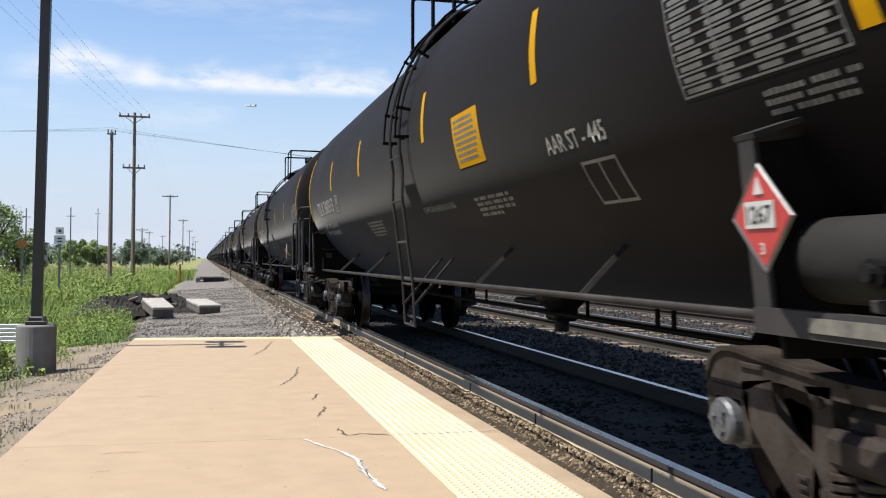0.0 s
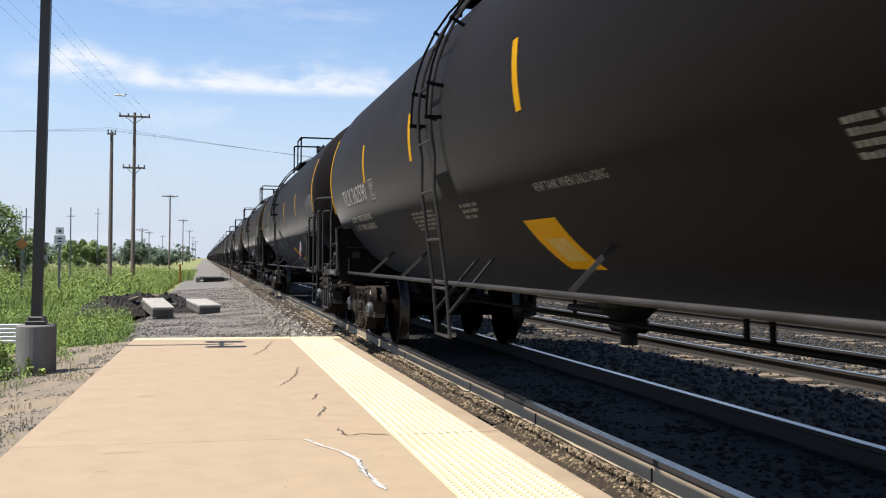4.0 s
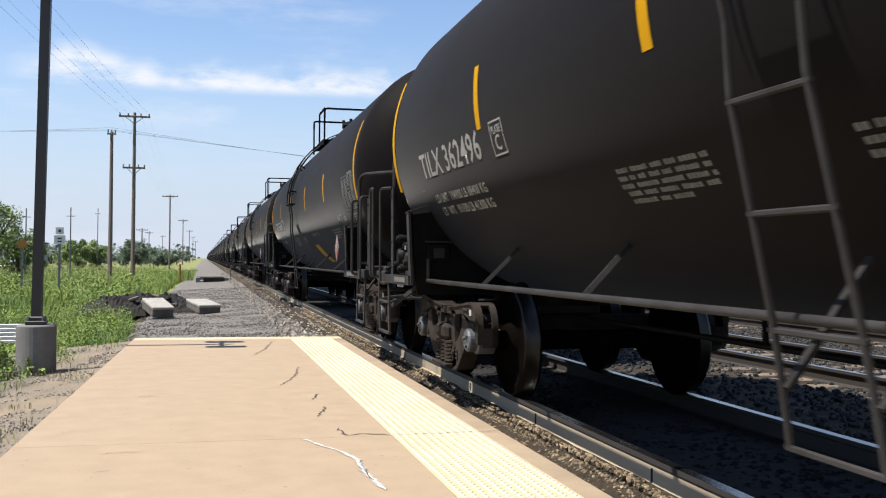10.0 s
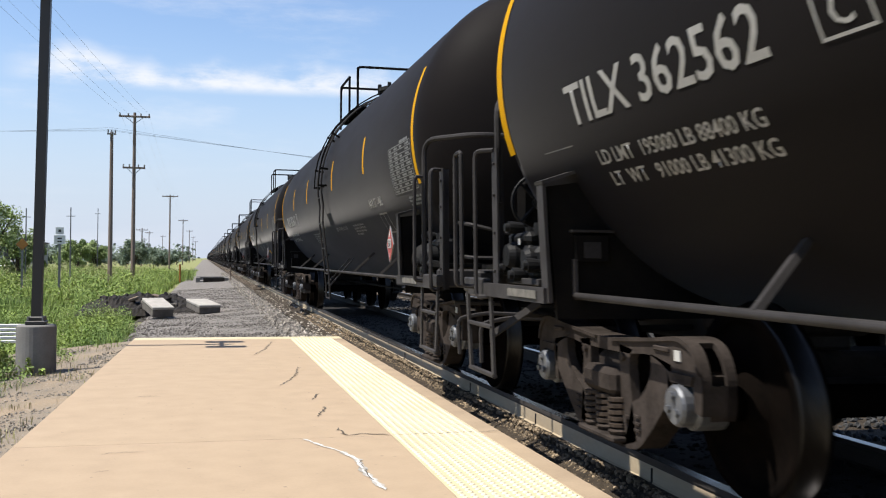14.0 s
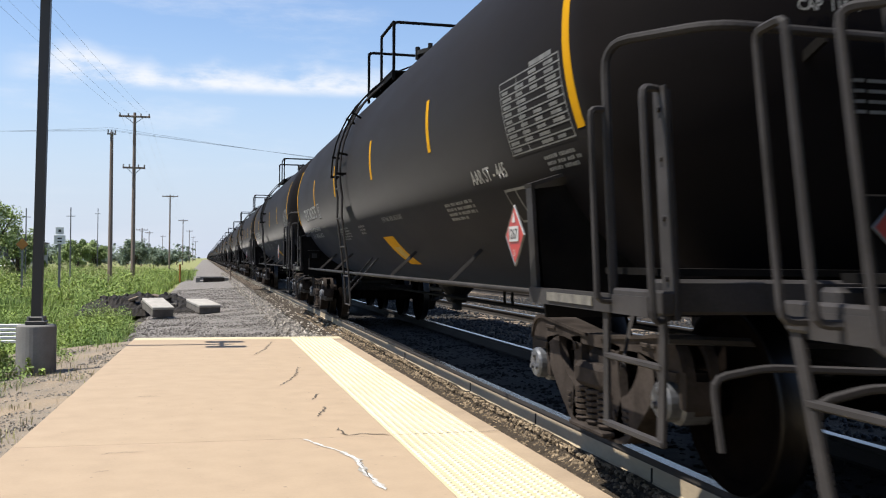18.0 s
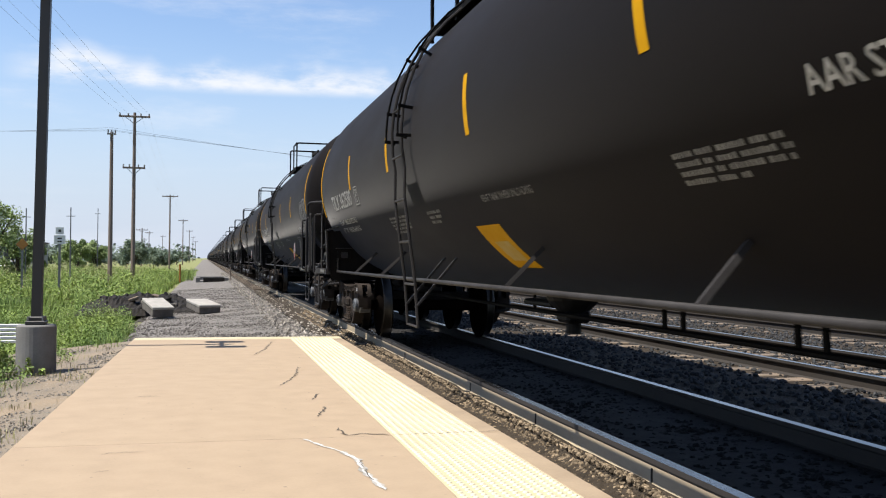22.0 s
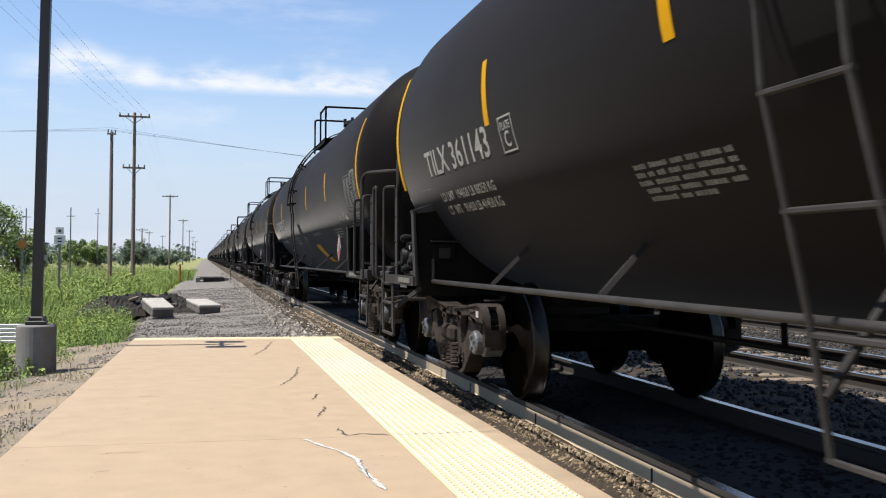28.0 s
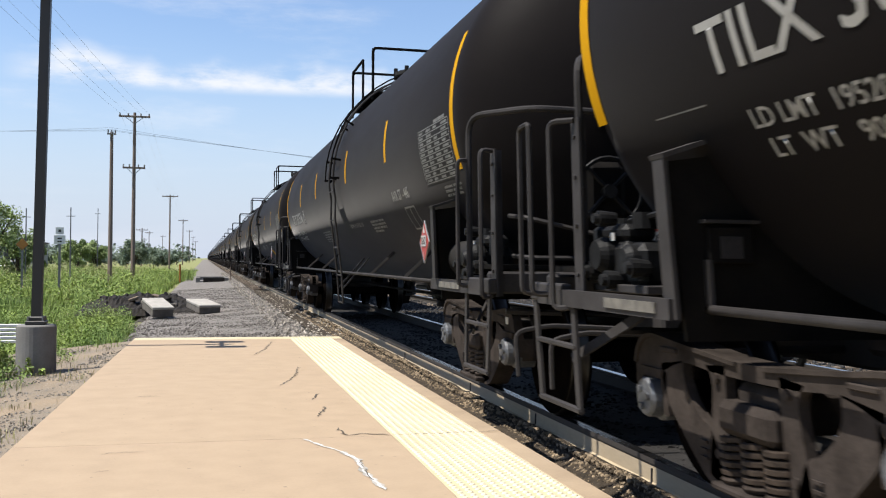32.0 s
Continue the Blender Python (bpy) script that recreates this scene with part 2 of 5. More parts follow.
M["sign_orange"] = mat("orange_sign_face", (0.28, 0.119, 0.014), (0.238, 0.098, 0.014), rough=0.5)
M["galv"] = mat("galvanised_steel", (0.182, 0.182, 0.185), (0.119, 0.119, 0.122), rough=0.5, metal=0.6, scale=6, fine=60)
M["wall"] = mat("pale_building_wall", (0.28, 0.28, 0.287), (0.231, 0.231, 0.238), rough=0.8, scale=1, fine=20)
M["glass"] = mat("dark_window", (0.021, 0.0245, 0.028), rough=0.15, bump=0)
M["wire"] = mat("power_wire", (0.3, 0.32, 0.36), rough=0.7, bump=0)
M["plane"] = mat("aircraft_white", (0.56, 0.56, 0.56), (0.49, 0.49, 0.504), rough=0.4, bump=0)
# the horizon trees' haze is likewise put into their bluish colour
M["farwood"] = mat("far_tree_line", (0.15, 0.185, 0.155), (0.11, 0.14, 0.12), rough=0.9, scale=0.2, fine=2, bump=0, per=0.35)

# ---- mesh helpers ----


def mesh_of(name, bm, material, smooth=False):
    me = bpy.data.meshes.new(name)
    bm.normal_update()
    bm.to_mesh(me)
    bm.free()
    for x in material if isinstance(material, (list, tuple)) else [material]:
        me.materials.append(x)
    if smooth:
        for f in me.polygons:
            f.use_smooth = True
    return me


def part(name, bm, material, parent=None, label="", smooth=False):
    """Links a bmesh as one mesh object under a thing or a part."""
    ob = new(name, mesh_of(name, bm, material, smooth))
    if parent is not None:
        ob.parent = parent
    if label:
        ob["label"] = label
    return ob


def again(ob, m, parent):
    """One more object on the same mesh."""
    o = new(ob.name.split(".")[0], ob.data)
    o.parent = parent
    o.matrix_basis = m
    if "label" in ob:
        o["label"] = ob["label"]
    return o


def thing(name, label, category, group="", at=None):
    e = new(name)
    if at is not None:
        e.matrix_basis = at
    return tagged(e, label, category, group)


def box(bm, c, s, rot=None, bevel=0.0):
    r = bmesh.ops.create_cube(bm, size=1.0)
    vs = r["verts"]
    m = Matrix.Translation(c) @ (rot.to_4x4() if rot else Matrix()) @ Matrix.Diagonal((*s, 1))
    bmesh.ops.transform(bm, matrix=m, verts=vs)
    if bevel:
        es = {e for v in vs for e in v.link_edges}
        bmesh.ops.bevel(bm, geom=list(es), offset=bevel, segments=1, affect="EDGES")
    return bm


def bar(bm, p, q, r, n=8, r2=None):
    p, q = Vector(p), Vector(q)
    d = q - p
    m = Matrix.Translation((p + q) / 2) @ d.to_track_quat("Z", "Y").to_matrix().to_4x4()
    bmesh.ops.create_cone(bm, cap_ends=True, segments=n, radius1=r, radius2=r if r2 is None else r2, depth=d.length, matrix=m)
    return bm


def plank(bm, p, q, w, t, up=(1, 0, 0)):
    """A flat bar from p to q, w wide across and t thick along up."""
    p, q = Vector(p), Vector(q)
    d = (q - p).normalized()
    u = Vector(up)
    u = (u - d * u.dot(d)).normalized()
    s = d.cross(u)
    vs = []
    for a in (p, q):
        for i, j in ((-1, -1), (1, -1), (1, 1), (-1, 1)):
            vs.append(bm.verts.new(a + s * w / 2 * i + u * t / 2 * j))
    for f in ((3, 2, 1, 0), (4, 5, 6, 7), (0, 1, 5, 4), (1, 2, 6, 5), (2, 3, 7, 6), (3, 0, 4, 7)):
        bm.faces.new([vs[i] for i in f])
    return bm


def tube(bm, pts, r, n=8):
    """A bent round bar through pts, with rounded corners given by the points themselves."""
    pts = [Vector(p) for p in pts]
    rings = []
    for i, p in enumerate(pts):
        d = (pts[min(i + 1, len(pts) - 1)] - pts[max(i - 1, 0)]).normalized()
        u = d.orthogonal().normalized() if i == 0 else (u - d * u.dot(d)).normalized()
        w = d.cross(u)
        rings.append([bm.verts.new(p + (u * math.cos(a) + w * math.sin(a)) * r) for a in (2 * math.pi * k / n for k in range(n))])
    for a, b in zip(rings, rings[1:]):
        for k in range(n):
            bm.faces.new((a[k], a[(k + 1) % n], b[(k + 1) % n], b[k]))
    bm.faces.new(rings[0][::-1]); bm.faces.new(rings[-1])
    return bm


def bent(pts, r=0.08, k=3):
    """Rounds the corners of a polyline."""
    pts = [Vector(p) for p in pts]
    out = [pts[0]]
    for a, b, c in zip(pts, pts[1:], pts[2:]):
        p, q = b + (a - b).normalized() * r, b + (c - b).normalized() * r
        for i in range(k + 1):
            t = i / k
            out.append(p * (1 - t) ** 2 + b * 2 * t * (1 - t) + q * t * t)
    return out + [pts[-1]]


def lathe(bm, prof, axis, at, n=48, close=False):
    """Turns (along, radius) pairs round an axis ('x', 'y' or 'z') through at."""
    rings = []
    for y, r in prof:
        ring = []
        for k in range(n):
            a = 2 * math.pi * k / n
            u, w = r * math.cos(a), r * math.sin(a)
            v = {"x": (y, u, w), "y": (w, y, u), "z": (u, w, y)}[axis]
            ring.append(bm.verts.new(Vector(v) + Vector(at)))
        rings.append(ring)
    for a, b in zip(rings, rings[1:]):
        for k in range(n):
            bm.faces.new((a[k], a[(k + 1) % n], b[(k + 1) % n], b[k]))
    bm.faces.new(rings[0][::-1]); bm.faces.new(rings[-1])
    return bm


def prism(bm, poly, x0, x1):
    """A convex outline of (y, z) pairs, extruded from x0 to x1."""
    a = [bm.verts.new((x0, y, z)) for y, z in poly]
    b = [bm.verts.new((x1, y, z)) for y, z in poly]
    n = len(poly)
    bm.faces.new(a); bm.faces.new(b[::-1])
    for i in range(n):
        bm.faces.new((a[i], b[i], b[(i + 1) % n], a[(i + 1) % n]))
    bmesh.ops.recalc_face_normals(bm, faces=bm.faces)
    return bm


def soup(name, verts, faces, material, parent=None, smooth=False):
    """Many small pieces in one mesh."""
    me = bpy.data.meshes.new(name)
    me.from_pydata([tuple(v) for v in verts], [], faces)
    for x in material if isinstance(material, (list, tuple)) else [material]:
        me.materials.append(x)
    if smooth:
        for f in me.polygons:
            f.use_smooth = True
    ob = new(name, me)
    if parent is not None:
        ob.parent = parent
    return ob

# ---- the train ----
XC = 3.28            # centre line of the track
TR, TZ = 1.46, 2.284  # radius and axis height of a tank
CAR = 18.1            # length over couplers
FIRST = 9.96          # centre of the first car at 0 s
HALF = 7.66           # half of a tank's straight shell


# small unevenness of the train's pull: seconds, metres ahead
SLACK = [(0, 0), (2, 0.01), (4, 0), (6, -0.045), (8, -0.04), (10, -0.03), (12, -0.05), (14, -0.045), (16, -0.01), (18, 0.025), (20, 0.06), (22, 0.135),
         (23, 0.175), (24, 0.19), (24.4, -0.12), (25, -0.12), (26, -0.10), (28, -0.045), (30, 0.02), (31, 0.08), (32, 0.15)]


def run(t):
    """How far the train has come."""
    return 9.7978 * t + 0.006913 * t * t + 6.45e-6 * t ** 3 + float(np.interp(t, [a for a, b in SLACK], [b for a, b in SLACK]))


def skin(s, th, r=TR + 0.0018):
    """A point of the tank's shell, s along the car and th degrees above its waist, on the platform side."""
    a = radians(th * (1.08 if th < 0 else 1.0) - 1.4)
    return Vector((-r * math.cos(a), s, TZ + r * math.sin(a)))


def patch(bm, s0, s1, t0, t1, r=TR + 0.0018, n=6):
    """A thin decal that follows the shell."""
    n = max(n, math.ceil(abs(t1 - t0) / 2.5))
    lo = [(bm.verts.new(skin(s0, t0 + (t1 - t0) * i / n, r)), bm.verts.new(skin(s1, t0 + (t1 - t0) * i / n, r))) for i in range(n + 1)]
    for a, b in zip(lo, lo[1:]):
        bm.faces.new((a[0], a[1], b[1], b[0]) if s0 > s1 else (a[1], a[0], b[0], b[1]))
    return bm


def letters(text, s0, th0, width, height, r=TR + 0.002, spacing=1.0):
    """Lettering on the shell: starts at s0 and runs towards smaller s; th0 is its foot."""
    cu = bpy.data.curves.new("lettering", "FONT")
    cu.body, cu.space_character, cu.resolution_u, cu.offset = text, spacing, 2, 0.012
    ob = new("lettering", cu)
    bpy.context.view_layer.update()
    me = bpy.data.meshes.new_from_object(ob.evaluated_get(bpy.context.evaluated_depsgraph_get()))
    bpy.data.objects.remove(ob)
    if height > 0.06:
        # cut across, so that tall strokes follow the curve of the shell
        bm = bmesh.new()
        bm.from_mesh(me)
        lo, hi = min(v.co.y for v in bm.verts), max(v.co.y for v in bm.verts)
        n = max(2, int(height / 0.04))
        for i in range(1, n):
            bmesh.ops.bisect_plane(bm, geom=bm.verts[:] + bm.edges[:] + bm.faces[:], plane_co=(0, lo + (hi - lo) * i / n, 0), plane_no=(0, 1, 0))
        bm.to_mesh(me)
        bm.free()
    xs = [v.co.x for v in me.vertices]
    ys = [v.co.y for v in me.vertices]
    w, h, y0, x0 = max(xs) - min(xs), max(ys) - min(ys), min(ys), min(xs)
    for v in me.vertices:
        v.co = skin(s0 - (v.co.x - x0) / w * width, th0 + math.degrees((v.co.y - y0) / h * height / TR), r)
    return me


def flat_letters(text, width, height):
    """Lettering in its own plane, centred, facing -x, reading towards -y."""
    cu = bpy.data.curves.new("lettering", "FONT")
    cu.body, cu.resolution_u, cu.offset = text, 2, 0.02
    ob = new("lettering", cu)
    bpy.context.view_layer.update()
    me = bpy.data.meshes.new_from_object(ob.evaluated_get(bpy.context.evaluated_depsgraph_get()))
    bpy.data.objects.remove(ob)
    xs = [v.co.x for v in me.vertices]
    ys = [v.co.y for v in me.vertices]
    for v in me.vertices:
        x, y = (v.co.x - min(xs)) / (max(xs) - min(xs)) - 0.5, (v.co.y - min(ys)) / (max(ys) - min(ys)) - 0.5
        v.co = Vector((0, -x * width, y * height))
    return me


def decal(name, me, material, parent, label=""):
    me.materials.clear()
    me.materials.append(material)
    ob = new(name, me)
    ob.parent = parent
    if label:
        ob["label"] = label
    return ob


def dashes(bm, s0, s1, th0, th1, rows, rng, gap=0.05):
    """Rows of small blocks in word-like runs, for stencilled lines too small to read."""
    dt = (th1 - th0) / rows
    for i in range(rows):
        s, end = s0 - rng.uniform(0, 0.03), s1 + (rng.uniform(0.1, 0.5) * (s0 - s1) if i == 0 else rng.uniform(0, 0.06))
        while s - 0.04 > end:
            for _ in range(rng.randint(2, 7)):
                w = rng.uniform(0.022, 0.036)
                if s - w < end:
                    break
                patch(bm, s, s - w, th0 + dt * i + dt * 0.2, th0 + dt * i + dt * rng.uniform(0.74, 0.84), n=1)
                s -= w + 0.008
            s -= gap * rng.uniform(0.5, 0.8)
    return bm


def shell(bm):
    head = [(HALF + 0.74 * math.sin(a), TR * math.cos(a)) for a in (math.pi / 2 * i / 10 for i in range(11))]
    head[-1] = (HALF + 0.74, 0.02)
    prof = [(-y, r) for y, r in reversed(head)]
    prof += [(-HALF + 2 * HALF * i / 8, TR) for i in range(1, 8)]
    prof += head
    return lathe(bm, prof, "y", (0, 0, TZ), 132)


def curve(pts, k=5):
    """A smooth line through (y, z) points."""
    out = []
    for i in range(len(pts) - 1):
        p0, p1, p2, p3 = (Vector(pts[max(0, min(len(pts) - 1, i + d))]) for d in (-1, 0, 1, 2))
        for a in range(k):
            t = a / k
            out.append(tuple(0.5 * (2 * p1 + (p2 - p0) * t + (2 * p0 - 5 * p1 + 4 * p2 - p3) * t * t + (3 * p1 - p0 - 3 * p2 + p3) * t ** 3)))
    return out + [pts[-1]]


def band(bm, one, two, x0, x1):
    """A solid strip between two lines of equal length, x0 to x1 thick."""
    for a, b, c, d in zip(one, one[1:], two[1:], two):
        prism(bm, [a, b, c, d], x0, x1)


def side_frame(sx):
    """A cast frame: a C-channel with a bowed top chord, rounded ends, teardrop windows, spring seat and pedestals."""
    bm = bmesh.new()
    x0, x1 = sx * 1.075, sx * 1.125
    back = sx * 0.95
    for e in (1, -1):
        m = lambda pts: [(e * y, z) for y, z in pts]
        top = curve(m([(0.0, 0.702), (0.30, 0.712), (0.60, 0.745), (0.85, 0.768), (0.97, 0.748), (1.035, 0.695), (1.07, 0.61), (1.07, 0.50), (1.055, 0.43)]))
        band(bm, top, curve(m([(0.0, 0.635), (0.30, 0.64), (0.56, 0.655), (0.74, 0.605), (0.80, 0.585), (0.90, 0.585), (0.985, 0.57), (0.995, 0.50), (0.995, 0.44)])), x0, x1)
        # leg from the pedestal down to the spring seat
        low = curve(m([(0.79, 0.63), (0.775, 0.53), (0.73, 0.45), (0.61, 0.34), (0.49, 0.24), (0.34, 0.155), (0.0, 0.14)]))
        band(bm, low, curve(m([(0.57, 0.662), (0.562, 0.57), (0.505, 0.49), (0.42, 0.425), (0.33, 0.38), (0.22, 0.20), (0.0, 0.195)])), x0, x1)
        # column beside the springs
        band(bm, curve(m([(0.20, 0.68), (0.20, 0.55), (0.20, 0.40), (0.20, 0.15)])), curve(m([(0.36, 0.665), (0.315, 0.60), (0.325, 0.47), (0.37, 0.20)])), x0, x1)
        # flanges of the channel, open in a slot at the rounded end
        rim = [(y * 0.985, z - 0.026) for y, z in top]
        n = len(top)
        band(bm, top[:n // 2 + 1], rim[:n // 2 + 1], back, x0)
        band(bm, top[n // 2:], rim[n // 2:], back, back + sx * 0.05)
        band(bm, top[n - 9:], rim[n - 9:], back, x0)
        band(bm, low, [(y * 0.96, z + 0.022) for y, z in low], back + sx * 0.03, x0)
        # adapter seat over the bearing, inner jaw and brake beam guide
        prism(bm, m([(0.765, 0.60), (1.01, 0.60), (0.99, 0.555), (0.785, 0.555)]), back, x1 + sx * 0.012)
        band(bm, m([(0.805, 0.60), (0.80, 0.50), (0.785, 0.385)]), m([(0.74, 0.59), (0.745, 0.50), (0.735, 0.385)]), back + sx * 0.05, x1)
        # raised ribs and bosses
        band(bm, curve(m([(0.10, 0.705), (0.60, 0.745), (0.85, 0.768), (0.97, 0.748), (1.035, 0.695), (1.07, 0.61)])),
             curve(m([(0.10, 0.687), (0.60, 0.726), (0.84, 0.748), (0.955, 0.73), (1.015, 0.684), (1.05, 0.61)])), x1, x1 + sx * 0.014)
        box(bm, (x1 + sx * 0.004, e * 0.70, 0.70), (0.016, 0.16, 0.025), bevel=0.005)
        bar(bm, (x1, e * 0.26, 0.62), (x1 + sx * 0.02, e * 0.26, 0.62), 0.022, 8)
        bar(bm, (x1, e * 0.27, 0.30), (x1 + sx * 0.016, e * 0.27, 0.30), 0.022, 8)
        for i in range(3):
            box(bm, (x1 + sx * 0.005, e * 0.40, 0.33 - i * 0.035), (0.014, 0.06, 0.012))
    bmesh.ops.remove_doubles(bm, verts=bm.verts, dist=0.0005)
    return bm


def spring(sx, y):
    bm = bmesh.new()
    pts = [(sx * 1.10 + 0.068 * math.cos(a), y + 0.068 * math.sin(a), 0.20 + 0.20 * k / 72) for k, a in ((k, 2 * math.pi * k / 12) for k in range(73))]
    return tube(bm, pts, 0.015, 5)


def wheelset_mesh():
    bm = bmesh.new()
    for sx in (-1, 1):
        w = [(0.685, 0.02), (0.685, 0.125), (0.70, 0.13), (0.728, 0.16), (0.735, 0.36), (0.718, 0.385), (0.68, 0.395), (0.68, 0.482), (0.695, 0.486), (0.708, 0.478), (0.716, 0.46),
             (0.80, 0.455), (0.815, 0.445), (0.815, 0.39), (0.795, 0.385), (0.775, 0.36), (0.775, 0.15), (0.83, 0.13), (0.83, 0.02)]
        lathe(bm, [(sx * a, r) for a, r in w], "x", (0, 0, 0), 48)
    lathe(bm, [(-0.84, 0.085), (-0.6, 0.085), (0, 0.078), (0.6, 0.085), (0.84, 0.085)], "x", (0, 0, 0), 16)
    lathe(bm, [(-1.05, 0.07), (-0.84, 0.08)], "x", (0, 0, 0), 16)
    lathe(bm, [(0.84, 0.08), (1.05, 0.07)], "x", (0, 0, 0), 16)
    bmesh.ops.recalc_face_normals(bm, faces=bm.faces)
    for f in bm.faces:
        c = f.calc_center_median()
        r = math.hypot(c.y, c.z)
        f.material_index = 1 if 0.447 < r < 0.49 and abs(c.x) > 0.69 else 0
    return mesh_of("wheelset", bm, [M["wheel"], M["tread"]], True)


def cap_mesh(side):
    bm = bmesh.new()
    for sx in (side,):
        lathe(bm, [(sx * a, r) for a, r in ((0.95, 0.115), (1.09, 0.116), (1.105, 0.098), (1.16, 0.096), (1.175, 0.084), (1.175, 0.02))], "x", (0, 0, 0), 20)
        for k in range(3):
            a = 2 * math.pi * k / 3
            bar(bm, (sx * 1.17, 0.048 * math.cos(a), 0.048 * math.sin(a)), (sx * 1.192, 0.048 * math.cos(a), 0.048 * math.sin(a)), 0.018, 6)
        box(bm, (sx * 1.176, 0, 0), (0.006, 0.06, 0.026))
    bmesh.ops.recalc_face_normals(bm, faces=bm.faces)
    return mesh_of("bearing_cap", bm, M["cap"])


def bogie(car, yb, full):
    """Side frames with their springs, bolster and two wheelsets."""
    for sx in (-1, 1):
        f = part("side_frame", side_frame(sx), M["frame"], car, "rust-brown cast side frame")
        f.location = (0, yb, 0)
        if full:
            bm = bmesh.new()
            box(bm, (sx * 1.128, -0.86, 0.68), (0.006, 0.06, 0.05))
            part("frame_tag", bm, M["placard_white"], f, "small white tag")
            for y in (-0.16, 0.0, 0.16):
                part("coil_spring", spring(sx, y), M["spring"], f, "rusty coil spring")
    bm = bmesh.new()
    box(bm, (0, 0, 0.53), (2.2, 0.34, 0.18), bevel=0.03)
    box(bm, (0, 0, 0.78), (0.8, 0.5, 0.14), bevel=0.03)
    for sx in (-1, 1):
        box(bm, (sx * 1.08, 0, 0.475), (0.20, 0.40, 0.14), bevel=0.03)
        box(bm, (sx * 1.09, 0, 0.185), (0.22, 0.48, 0.03), bevel=0.008)
    part("bolster", bm, M["frame"], car).location = (0, yb, 0)
    for y in (0.52, -0.52):
        bm = bmesh.new()
        box(bm, (0, y, 0.46), (1.6, 0.10, 0.12), bevel=0.02)
        part("brake_beam", bm, M["frame"], car).location = (0, yb, 0)
    for e in (1, -1):
        w = new("wheelset", WHEELSET)
        w.parent, w.location = car, (0, yb + e * 0.889, 0.457)
        w["label"] = "steel wheels with bright worn treads"
        if full:
            for me in CAPS:
                c = new("bearing_cap", me)
                c.parent = w
                c["label"] = "grey roller bearing end cap"


